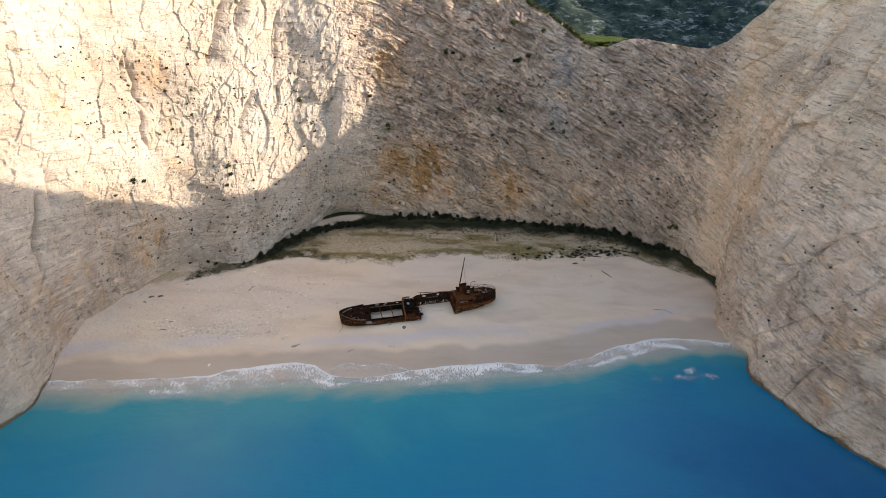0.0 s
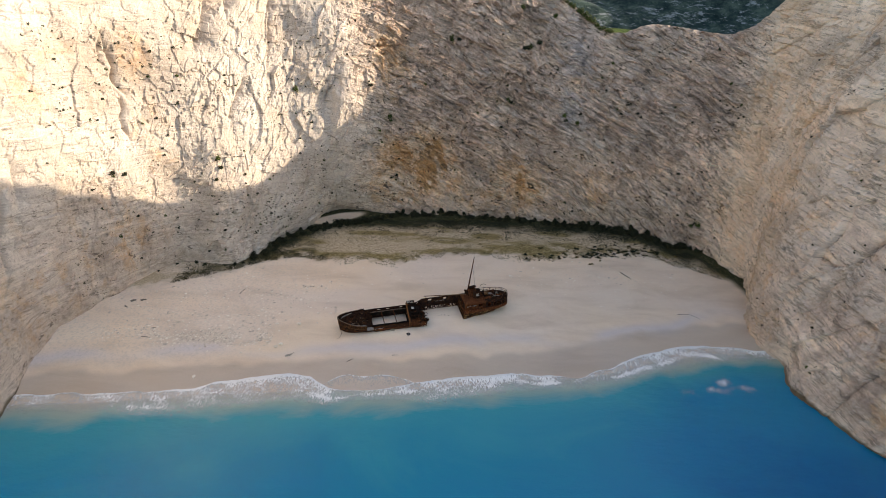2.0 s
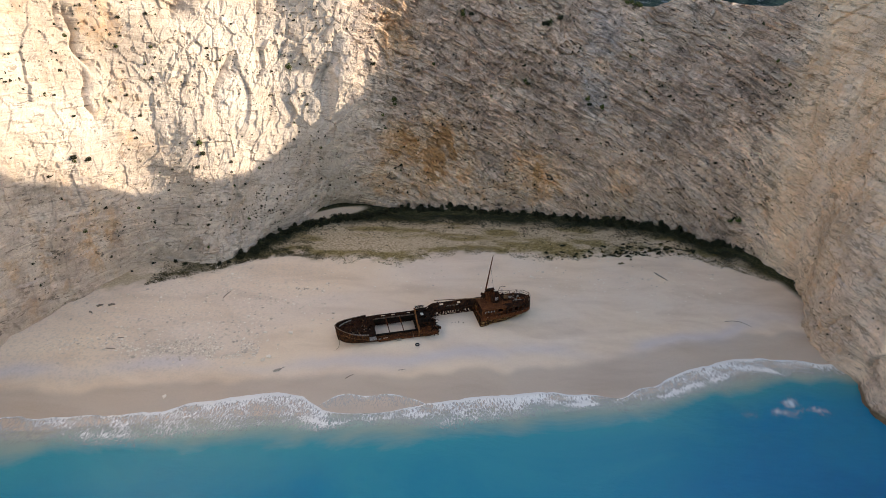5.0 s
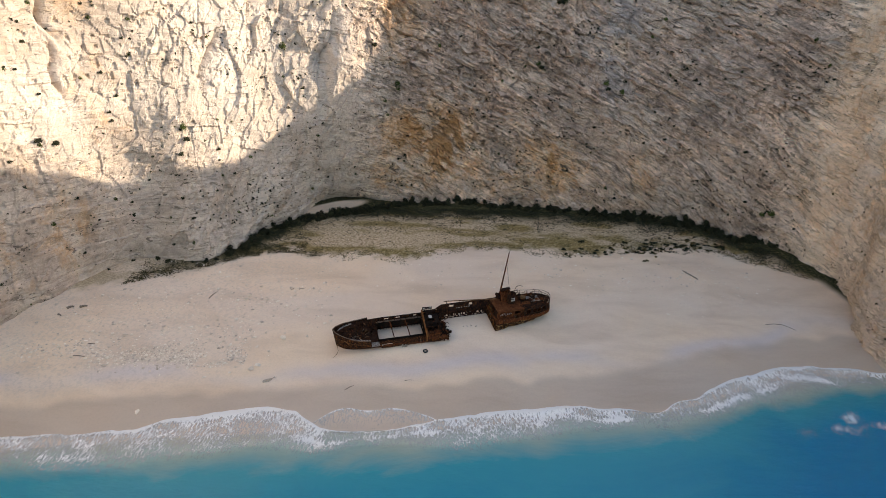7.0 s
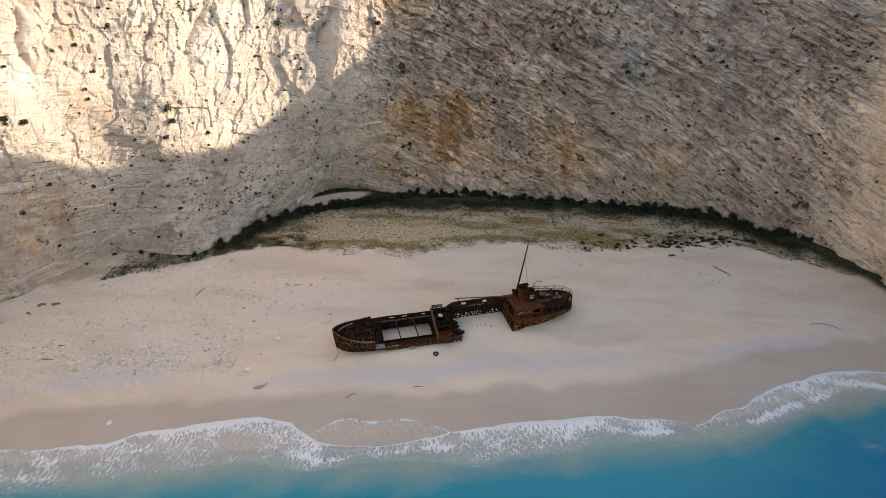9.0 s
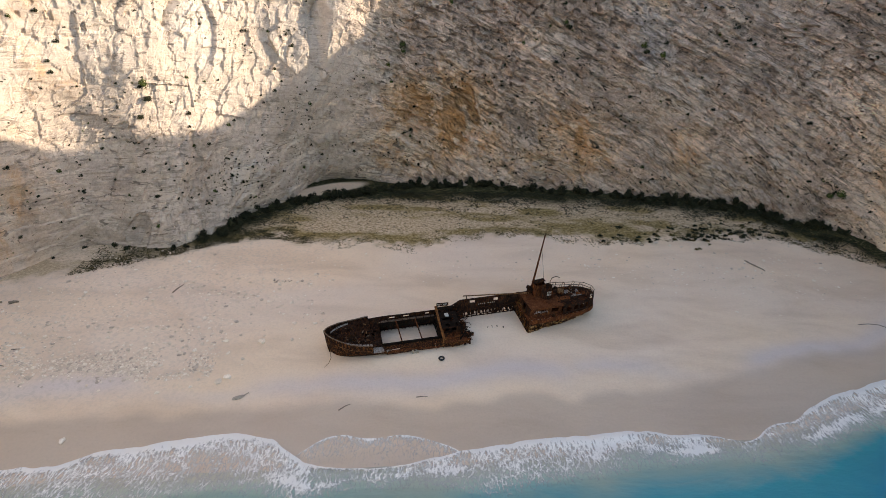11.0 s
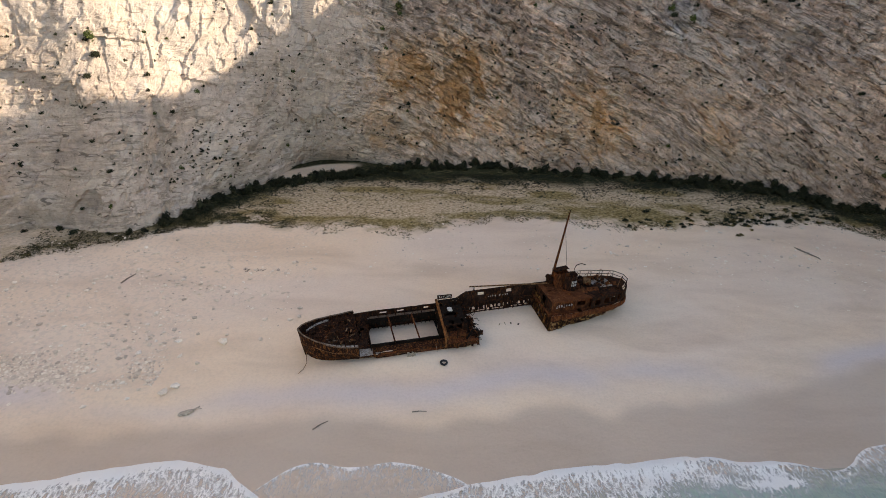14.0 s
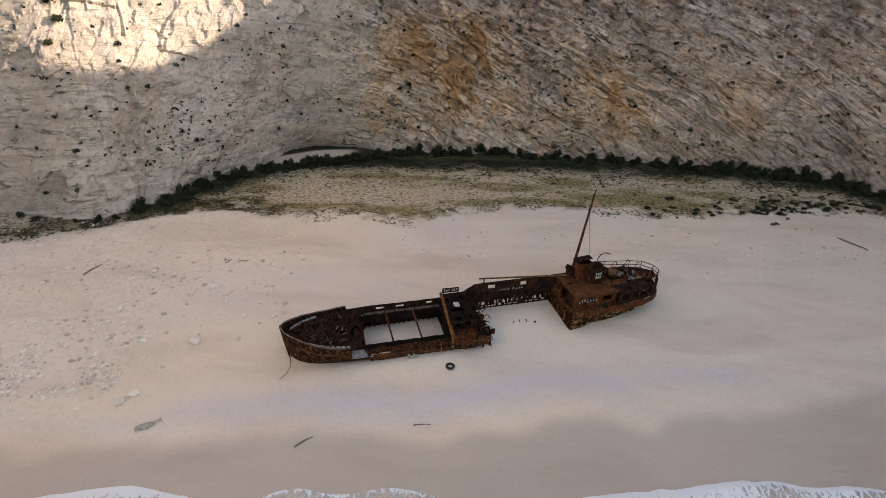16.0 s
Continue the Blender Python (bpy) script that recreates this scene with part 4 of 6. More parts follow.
    for x, y in ((18.8, -2.9), (20.0, -2.9), (21.3, -2.9), (21.7, -1.5), (21.8, 0.4), (21.7, 2.2)):
        bm = bmesh.new()
        rod(bm, heeled(x, y, 0.4), heeled(x + 0.05, y, 3.05), 0.08, seg=6)
        part("post", bm, RUST, ship)
    for k in range(34):
        bm = bmesh.new()
        c = heeled(random.uniform(20.8, 23.3), random.uniform(-3.0, 2.4), random.uniform(0.5, 2.3))
        box(bm, c, (random.uniform(0.4, 1.8), random.uniform(0.06, 0.5), random.uniform(0.04, 0.3)), (random.uniform(-40, 40), random.uniform(-40, 40), random.uniform(0, 180)))
        part("torn_plate", bm, random.choice((RUST_BLACK, RUST_RED, RUST, RUST_BLACK)), ship)
    bm = sheet(lambda x, z: dent(heeled(x, -2.2 - 0.05 * x + 1.1, z), 0.14, 1.3), list(np.linspace(21.4, 24.6, 9)), list(np.linspace(0.9, 1.9, 5)), lambda x, z: x > 24.0 - 0.9 * abs(z - 1.4) + jag(z * 3, 8, 0.8))
    part("torn_plate", bm, RUST, ship, "", 0.07)
    for k in range(5):
        bm = bmesh.new()
        a = heeled(22.6 + 0.25 * k, -3.4 + 0.5 * k, 1.6)
        rod(bm, a, a + Vector((0.5, -0.2, -random.uniform(0.4, 1.2))), 0.035, seg=4)
        part("hanging_bar", bm, RUST, ship)
    bm = sheet(lambda x, y: dent(heeled(x, y, 0.75), 0.12, 1.0), list(np.linspace(18.4, 22.4, 12)), list(np.linspace(-3.2, 3.1, 14)), lambda x, y: x > 21.4 + jag(y * 1.5, 11, 1.2))
    part("lower_deck", bm, RUST_BLACK, ship, "", 0.08)
    bm = sheet(lambda y, z: dent(heeled(21.6 + 0.2 * z, y, z), 0.22, 1.1), list(np.linspace(-2.7, 3.2, 22)), list(np.linspace(-0.5, 3.0, 12)), lambda y, z: noise.noise(Vector((y * 1.2, z * 1.1, 61))) > 0.18 or z > 2.3 + jag(y, 13, 0.9, 1.6))
    part("torn_bulkhead", bm, RUST_BLACK, ship, "buckled torn bulkhead", 0.07)
    for k in range(12):
        y = -3.1 + 0.45 * k
        bm = sheet(lambda u, v, y=y, k=k: dent(heeled(21.9 + 1.3 * v + 0.1 * k % 0.4, y + 0.35 * u + 0.2 * math.sin(3 * v + k), 1.9 - 1.1 * v * v + 0.5 * math.sin(2 * v + k)), 0.15, 1.4), [0, 0.5, 1], list(np.linspace(0, 0.5 + 0.5 * ((k * 5) % 7) / 6, 6)))
        part("torn_plate", bm, (RUST_BLACK, RUST_RED, RUST)[k % 3], ship, "", 0.05)
    for a, b, y0, y1, z, mat in ((21.6, 24.1, -2.6, -1.2, 1.55, RUST_BLACK), (21.8, 23.7, -0.9, 0.6, 1.95, RUST), (21.2, 23.2, -3.7, -2.9, 1.3, RUST_RED)):
        bm = sheet(lambda x, y: dent(heeled(x, y, z - 0.06 * (x - a) ** 2), 0.16, 0.8), list(np.linspace(a, b, 10)), list(np.linspace(y0, y1, 5)), lambda x, y: x > b - 0.5 + jag(y * 2, z, 0.9))
        part("torn_plate", bm, mat, ship, "", 0.06)
    for k in range(9):
        bm = bmesh.new()
        x, y = 21.4 + 0.3 * (k % 5), -3.0 + 0.7 * k
        tube(bm, [heeled(x, y, 1.2), heeled(x + 0.3, y + 0.1, 2.1), heeled(x + 0.9, y - 0.2, 2.5 - 0.12 * (k % 4)), heeled(x + 1.3, y - 0.1, 1.8)], 0.05, 5)
        part("bent_bar", bm, (RUST, RUST_RED, RUST_BLACK)[k % 3], ship)
    # board with chalked marks on the roof's far edge
    bm = bmesh.new()
    box(bm, heeled(19.6, 2.9, 4.15), (2.1, 0.06, 0.62), (0, 0, -2))
    for x in (18.75, 20.45):
        rod(bm, heeled(x, 2.9, 3.1), heeled(x, 2.9, 4.1), 0.05, seg=5)
    board = part("rail_board", bm, RUST, ship)
    for k in range(6):
        bm = bmesh.new()
        stroke(bm, heeled(18.8 + 0.31 * k, 2.84, 4.17), 0.24, 0.38, k + 20)
        part("chalk_mark", bm, CHALK, board)
    bm = sheet(lambda x, y: dent(heeled(x, y, 3.2), 0.12, 2.0), list(np.linspace(19.6, 20.3, 4)), list(np.linspace(0.9, 1.7, 4)))
    part("pale_scrap", bm, CHALK, ship, "pale torn scrap", 0.04)

    # ---- the far wall that joins the two halves ----
    ports = [(25.0, 25.9), (29.4, 30.3)]

    def far_wall(x, v):
        top = 3.1 + 1.0 * float(smooth(21.4, 23.2, np.array(x)))
        y = 2.05 + 0.012 * (x - 21.5) - 0.2 * (1 - v)
        return dent((x, y, -0.9 + (top + 0.9) * v), 0.06, 0.9)
    bm = sheet(far_wall, list(np.linspace(21.2, 35.2, 120)), list(np.linspace(0, 1, 31)),
               lambda x, v: (any(a < x < b for a, b in ports) and 0.84 < v < 0.94) or (0.3 < v < 0.335 + 0.02 * math.sin(x) and 23.4 < x < 33.4 and noise.noise(Vector((x * 2.3, 0, 5))) > -0.12) or (0.37 < v < 0.47 and 23.4 < x < 33.4 and noise.noise(Vector((x * 2.9, v * 2, 8))) > 0.12) or (x < 22.0 and v > 0.9 + jag(x, 6, 0.1)))
    part("far_wall", bm, RUST, ship, "long dark side wall rusted through along its foot", 0.07)
    bm = bmesh.new()
    pts = [far_wall(x, 1.0) for x in np.linspace(21.5, 35, 18)]
    tube(bm, pts, 0.09, 6)
    part("wall_rail", bm, RUST, ship)
    for x in np.arange(22.4, 33.6, 0.75):
        bm = bmesh.new()
        rod(bm, Vector(far_wall(x, 0.0)) + Vector((0, -0.1, 0)), Vector(far_wall(x, 0.62)) + Vector((0, -0.12, 0)), 0.06, seg=5)
        part("rib", bm, RUST, ship)
    bm = sheet(lambda x, y: dent((x, y, 2.35), 0.1, 1.2), list(np.linspace(22.5, 33.6, 28)), list(np.linspace(1.35, 2.0, 3)), lambda x, y: noise.noise(Vector((x, y, 15))) > 0.25)
    part("side_deck", bm, RUST, ship, "", 0.06)
    for k in range(9):
        bm = bmesh.new()
        x = 26.6 + 0.38 * k
        p = Vector(far_wall(x, 0.76)) + Vector((0, -0.08, 0.02 * (k % 3)))
        if k not in (4,):
            stroke(bm, p, 0.26, 0.28 + 0.06 * (k % 2), k)
            part("chalk_mark", bm, CHALK, ship)
        else:
            bm.free()
    bm = bmesh.new()
    rod(bm, (23.7, 2.3, 4.75), (35.9, 1.5, 4.3), 0.1, 0.13, 8)
    boom = part("cargo_boom", bm, RUST_TAN, ship, "tan rusted cargo boom")
    bm = bmesh.new()
    rod(bm, (24.4, 2.25, 4.7), (24.4, 2.2, 3.9), 0.07, seg=6)
    box(bm, (24.4, 2.2, 4.0), (0.28, 0.2, 0.3))
    part("boom_rest", bm, RUST, boom)

    # ---- the stern half ----
    def stern_near(x):
        return float(np.interp(x, [33.6, 36, 39, 42, 44.3, 46.0, 47.1, 47.7], [-4.5, -4.4, -4.2, -3.85, -3.45, -2.85, -2.0, -0.8]))

    def stern_far(x):
        return float(np.interp(x, [33.6, 40, 43, 45, 46.3, 47.7], [2.2, 2.4, 2.3, 2.0, 1.5, 0.3]))

    def stern_foot(x):
        return float(np.interp(x, [33.6, 39, 42, 44.5, 47.2], [-0.3, 0.0, 0.55, 1.3, 2.4]))

    xs = list(np.linspace(33.6, 47.7, 46))
    for edge, mat, label in ((stern_near, RUST_FLAKE, "rust-flaked stern plating"), (stern_far, RUST, "")):
        c = -1.1

        def lower(x, v, edge=edge):
            z = stern_foot(x) + (2.5 - stern_foot(x)) * v
            return dent((x + 0.12 * v, c + (edge(x) - c) * (1 - 0.24 * (1 - v) * float(smooth(33.8, 37.5, np.array(x)))), z), 0.05, 1.0)
        bm = sheet(lower, xs, list(np.linspace(0, 1, 8)))
        part("stern_plating", bm, mat, ship, label, 0.07)

    bm = sheet(lambda x, v: dent((x + 0.1, stern_near(x) - 0.07, 1.75 + 0.85 * v), 0.05, 1.0), xs, [0, 0.33, 0.66, 1])
    part("belt_plate", bm, RUST_RED, ship, "red-brown belt of plating", 0.05)

    def upper(x, v):
        y = stern_near(x) * 0.97 + 0.18
        return dent((x + 0.12, y, 2.5 + 1.75 * v), 0.04, 1.0)
    gaps = [(40.7, 41.9), (42.3, 43.3), (43.7, 44.6), (44.9, 45.6)]
    bm = sheet(upper, [x for x in xs if x > 40.0], list(np.linspace(0, 1, 9)), lambda x, v: any(a < x < b for a, b in gaps) and 0.28 < v < 0.78)
    part("poop_bulwark", bm, RUST, ship, "stern bulwark with square openings", 0.07)
    bm = sheet(lambda x, v: dent((x + 0.12, stern_far(x) - 0.05, 2.5 + 1.75 * v), 0.04, 1.0), xs, list(np.linspace(0, 1, 7)))
    part("poop_bulwark", bm, RUST, ship, "", 0.07)
    # cut face
    bm = sheet(lambda y, v: dent((33.75 + 0.25 * v, y, -0.5 + (2.9 + 0.14 * (y + 4.4)) * v), 0.1, 0.9), list(np.linspace(-4.3, 2.1, 18)), list(np.linspace(0, 1, 9)), lambda y, v: noise.noise(Vector((y * 1.3, v * 3, 21))) > 0.45)
    part("cut_bulkhead", bm, RUST_FLAKE, ship, "torn forward bulkhead", 0.08)
    bm = bmesh.new()
    rod(bm, (33.7, -4.45, -0.3), (33.95, -4.2, 2.6), 0.13, seg=6)
    rod(bm, (33.7, -4.4, 0.05), (33.75, 2.1, 0.4), 0.2, 0.12, 6)
    part("torn_frame", bm, RUST_FLAKE, ship, "yellow-brown flaking frame")
    for k in range(7):
        bm = bmesh.new()
        y = -3.8 + 0.85 * k
        rod(bm, (33.6, y, -0.3), (33.85, y + 0.1, 2.3), 0.06, seg=5)
        part("rib", bm, RUST_HULL, ship)
    # decks
    bm = sheet(lambda x, v: dent((x, stern_near(x) * (1 - v) + stern_far(x) * v, 2.45), 0.05, 1.0), xs, list(np.linspace(0.03, 0.97, 8)), lambda x, v: noise.noise(Vector((x, v * 4, 30))) > 0.5)
    part("main_deck", bm, RUST_RED, ship, "", 0.06)
    bm = sheet(lambda x, v: dent((x, stern_near(x) * 0.9 * (1 - v) + stern_far(x) * 0.95 * v, 4.2), 0.05, 1.0), [x for x in xs if x > 40.3], list(np.linspace(0.0, 1, 9)), lambda x, v: noise.noise(Vector((x * 1.2, v * 4, 33))) > 0.36)
    part("poop_deck", bm, RUST, ship, "", 0.06)
    # deckhouse
    bm = sheet(lambda x, v: dent((x, -3.45 + 0.06 * (x - 34), 2.45 + 1.7 * v), 0.04, 1.0), list(np.linspace(34.2, 40.4, 19)), list(np.linspace(0, 1, 8)), lambda x, v: (38.2 < x < 39.6 and 0.35 < v < 0.75) or (36.3 < x < 36.9 and 0.4 < v < 0.7))
    part("deckhouse_side", bm, RUST_RED, ship, "red-brown deckhouse side with window holes", 0.07)
    bm = sheet(lambda y, v: dent((34.15 + 0.1 * v, y, 2.45 + 1.7 * v), 0.05, 1.0), list(np.linspace(-3.45, 1.9, 15)), list(np.linspace(0, 1, 7)), lambda y, v: (-1.4 < y < -0.5 and v < 0.8) or noise.noise(Vector((y, v * 3, 41))) > 0.5)
    part("deckhouse_front", bm, RUST, ship, "", 0.07)
    bm = sheet(lambda x, y: dent((x, y, 4.18 + 0.04 * math.sin(x)), 0.07, 0.8), list(np.linspace(34.2, 40.6, 20)), list(np.linspace(-3.6, 2.0, 16)), lambda x, y: noise.noise(Vector((x * 0.8, y * 0.9, 44))) > 0.45 and y > -1.4)
    part("deckhouse_roof", bm, RUST_ROOF, ship, "red-brown deckhouse roof", 0.08)
    for k in range(7):
        bm = bmesh.new()
        stroke(bm, (35.0 + 0.4 * k, -3.52 + 0.024 * k, 3.3 + 0.06 * (k % 3)), 0.3, 0.5, k + 40)
        part("chalk_mark", bm, CHALK, ship)
    # funnel
    bm = bmesh.new()
    seg = 20
    rings = [(4.1, 0.95), (5.2, 0.93), (6.55, 0.9), (6.55, 0.82), (4.6, 0.82)]
    vv = [[bm.verts.new((38.4 + r * math.cos(2 * math.pi * i / seg), -0.4 + r * math.sin(2 * math.pi * i / seg), z + (0.12 * math.cos(2 * math.pi * i / seg) if z > 6 else 0))) for i in range(seg)] for z, r in rings]
    for a, b in zip(vv, vv[1:]):
        for i in range(seg):
            bm.faces.new((a[i], a[(i + 1) % seg], b[(i + 1) % seg], b[i]))
    funnel = part("funnel", bm, RUST, ship, "open rusted funnel with chalk marks", 0, True)
    for k in range(8):
        a = math.pi * (1.42 + 0.075 * (k % 4))
        bm = bmesh.new()
        box(bm, (38.4 + 0.97 * math.cos(a), -0.4 + 0.97 * math.sin(a), 5.75 - 0.5 * (k // 4)), (0.12, 0.05, 0.34), (0, 0, math.degrees(a) - 90))
        part("chalk_mark", bm, CHALK, funnel)
    # remains of the wheelhouse
    bm = bmesh.new()
    box(bm, (37.5, 1.0, 5.3), (2.0, 1.5, 2.3), (0, 0, 0), 0.04)
    top = [f for f in bm.faces if f.calc_center_median().z > 6.35]
    bmesh.ops.delete(bm, geom=top, context="FACES")
    part("wheelhouse", bm, RUST_RED, ship, "roofless rusted wheelhouse box", 0.06)
    bm = sheet(lambda x, y: dent((x, y, 6.5 + 0.12 * (x - 36.5)), 0.06, 1), list(np.linspace(36.4, 38.7, 7)), list(np.linspace(0.9, 1.9, 4)))
    part("wheelhouse_roof", bm, RUST, ship, "", 0.06)
    # mast with its stay and foot
    bm = bmesh.new()
    rod(bm, (36.3, 1.6, 4.4), (37.75, 1.55, 15.6), 0.21, 0.11, 10)
    mast = part("mast", bm, RUST_RED, ship, "tall red-brown mast leaning slightly aft", 0, True)
    bm = bmesh.new()
    rod(bm, (37.7, 1.55, 15.3), (37.85, 1.5, 16.1), 0.05, seg=5)
    part("masthead", bm, RUST, mast)
    bm = bmesh.new()
    rod(bm, (37.45, 1.55, 13.2), (38.4, 1.3, 7.2), 0.025, seg=4)
    part("stay", bm, RUST, mast)
    bm = bmesh.new()
    box(bm, (36.2, 1.6, 4.9), (0.9, 1.0, 1.0), (0, 0, 20), 0.05)
    box(bm, (35.6, 1.5, 5.6), (0.5, 0.3, 0.6), (10, 20, 0), 0.04)
    rod(bm, (35.4, 0.9, 4.6), (35.4, 0.9, 5.8), 0.07, seg=6)
    part("mast_step", bm, RUST, ship)
    # stern rails
    rail = [(39.6, 2.3), (41.5, 2.3), (43.2, 2.0), (45.0, 1.8), (46.6, 1.3), (47.5, 0.0), (47.4, -1.3), (46.6, -2.2), (45.4, -2.9)]
    rail = [(x, y, 5.35 - 0.02 * i) for i, (x, y) in enumerate(rail)]
    for h in (0.0, -0.55):
        bm = bmesh.new()
        tube(bm, [(x, y, z + h) for x, y, z in rail], 0.05, 5)
        part("stern_rail", bm, RUST, ship)
    for x, y, z in rail:
        bm = bmesh.new()
        rod(bm, (x, y, z), (x - 0.15, y * 0.9, 4.2), 0.045, seg=5)
        part("stanchion", bm, RUST, ship)
    for k in range(12):
        bm = bmesh.new()
        x, y = 40.3 + 0.5 * k, (1.7, -0.2, 0.9, -1.5)[k % 4]
        tube(bm, [(x, y, 4.3), (x + 0.15, y + 0.05, 4.9), (x + 0.5, y + 0.25, 5.3 + 0.1 * (k % 3)), (x + 0.9, y + 0.2, 5.0)], 0.045, 5)
        part("bent_bar", bm, (RUST, RUST_RED, RUST_TAN)[k % 3], ship)
    for x0, x1, y in ((39.8, 42.4, -1.9), (42.0, 44.2, 1.2), (44.0, 45.8, -1.0)):
        bm = sheet(lambda x, v: dent((x, y + 0.25 * v, 4.25 + 0.55 * v), 0.1, 1.1), list(np.linspace(x0, x1, 9)), [0, 0.33, 0.66, 1], lambda x, v: noise.noise(Vector((x * 1.6, v * 2, y))) > 0.2)
        part("hatch_coaming", bm, RUST_RED, ship, "", 0.06)
    bm = bmesh.new()
    arc = [(40.2, 1.9, 4.5), (40.2, 2.0, 6.0), (40.5, 2.0, 6.6), (41.2, 1.9, 6.85), (41.9, 1.8, 6.6)]
    tube(bm, arc, 0.06, 6)
    part("davit", bm, RUST, ship, "bent boat davit")
    bm = sheet(lambda x, y: dent((x, y, 4.36), 0.08, 1.0), list(np.linspace(42.2, 45.1, 8)), list(np.linspace(-1.3, 0.9, 7)))
    part("deck_plate", bm, PLATE_PALE, ship, "pale grey bare deck plate", 0.05)
    bm = bmesh.new()
    rod(bm, (40.9, 0.2, 4.9), (41.9, -0.2, 4.8), 0.5, seg=12)
    part("tank", bm, RUST_TAN, ship, "tan rusted drum on the stern deck")
    for k in range(14):
        bm = bmesh.new()
        c = (random.uniform(39.2, 45.2), random.uniform(-1.6, 1.6), 4.5 + 0.3 * random.random())
        box(bm, c, (random.uniform(0.3, 1.2), random.uniform(0.1, 0.6), random.uniform(0.05, 0.6)), (random.uniform(-15, 15), random.uniform(-20, 20), random.uniform(0, 180)))
        part("deck_debris", bm, random.choice((RUST, RUST, RUST_RED)), ship)
    # deck beams laid bare, pipes and bent bars
    for x in np.arange(1.4, 6.8, 0.55):
        bm = bmesh.new()
        b = half_beam(x) - 0.25
        rod(bm, heeled(x, -b, 2.8), heeled(x + 0.05, b, 2.82), 0.06, seg=5)
        part("deck_beam", bm, RUST, ship)
    for k in range(16):
        bm = bmesh.new()
        x, y = random.uniform(1.2, 6.6), random.uniform(-1.7, 1.9)
        y *= half_beam(x) / 3.6
        rod(bm, heeled(x, y, 2.7), heeled(x + random.uniform(-0.6, 0.6), y + random.uniform(-0.5, 0.5), random.uniform(3.1, 3.8)), 0.06, 0.04, 5)
        part("bent_bar", bm, random.choice((RUST, RUST_RED)), ship)
    for k in range(34):
        bm = bmesh.new()
        a = heeled(random.uniform(18.6, 23.0), random.uniform(-3.2, 3.0), random.uniform(0.8, 2.9))
        rod(bm, a, a + Vector((random.uniform(-1.1, 1.3), random.uniform(-0.8, 0.8), random.uniform(-0.5, 1.0))), 0.06, 0.04, 5)
        part("bent_bar", bm, random.choice((RUST, RUST_RED, RUST)), ship)
    for k in range(20):
        bm = bmesh.new()
        a = Vector((random.uniform(34.2, 40.2), random.uniform(-2.6, 1.8), 4.26))
        if k < 8:
            box(bm, a, (random.uniform(0.3, 0.9), random.uniform(0.1, 0.5), random.uniform(0.05, 0.2)), (0, 0, random.uniform(0, 180)))
            part("roof_scrap", bm, random.choice((RUST, RUST_RED)), ship)
        else:
            a = Vector((random.uniform(39.5, 46), random.uniform(-1.8, 1.6), 4.3))
            rod(bm, a, a + Vector((random.uniform(-0.5, 0.5), random.uniform(-0.5, 0.5), random.uniform(0.4, 1.1))), 0.05, 0.03, 5)
            part("bent_bar", bm, RUST, ship)
    # flakes of scale that curl off the stern's lower plates
    rng = random.Random(77)
    for k in range(60):
        x = 33.7 + 11 * rng.random() ** 1.3
        z = stern_foot(x) + 0.1 + (1.55 - stern_foot(x)) * rng.random()
        v = (z - stern_foot(x)) / (2.5 - stern_foot(x))
        y = -1.1 + (stern_near(x) + 1.1) * (1 - 0.24 * (1 - v) * float(smooth(33.8, 37.5, np.array(x)))) - 0.06
        bm = sheet(lambda a, b: dent((x + a, y - 0.05 * b, z - 0.16 * b), 0.05, 2.6), list(np.linspace(0, rng.uniform(0.2, 0.55), 4)), [0, 0.5, 1])
        part("scale_flake", bm, rng.choice((RUST_TAN, RUST, FLAKE_PALE)), ship, "", 0.03)
    # rubbing strakes along the near side
    for v in (0.52, 0.76):
        bm = bmesh.new()
        pts = [side(-1)(x, v) for x in np.linspace(0.6, 18.4, 26)]
        tube(bm, pts, 0.06, 5)
        part("strake", bm, RUST_TAN if v > 0.6 else RUST, ship)
    # ragged strips of plating hanging at the torn ends
    for k in range(10):
        x = 18.9 + 0.42 * k
        bm = sheet(lambda u, v, x=x, k=k: dent(heeled(x + 0.3 * u, -3.55 - 0.05 * v, 1.6 - (0.5 + 0.5 * ((k * 7) % 5) / 4) * v), 0.1, 1.7), [0, 1], list(np.linspace(0, 1, 5)))
        part("torn_strip", bm, RUST_HULL, ship, "", 0.04)
    # rope over the side and a cloth scrap on the hull
    bm = bmesh.new()
    pts = [heeled(16.9, -3.5, 1.9), heeled(17.0, -3.72, 1.0), heeled(17.15, -3.9, 0.2)]
    tube(bm, pts, 0.03, 4)
    part("hanging_rope", bm, ROPE, ship, "frayed pale rope")
    bm = bmesh.new()
    pts = [heeled(0.35, -0.2, 0.6), heeled(0.2, -0.6, 0.0), Vector((0.25, -3.6, -0.12)), Vector((-0.2, -4.6, -0.28)), Vector((-0.9, -5.3, -0.36))]
    tube(bm, pts, 0.04, 4)
    part("mooring_rope", bm, RUST_TAN, ship, "thin reddish rope trailing on the sand")
    for k in range(4):
        bm = sheet(lambda u, v, k=k: dent(heeled(13.0 + 0.28 * k + 0.3 * u, -3.78 - 0.08 * v, 1.35 - 0.2 * (k % 2) - 0.75 * v), 0.12, 2.2 + k), [0, 0.5, 1], list(np.linspace(0, 1, 5)))
        part("net_scrap", bm, ROPE, ship, "pale shredded net", 0.04)
    return ship


build_ship()


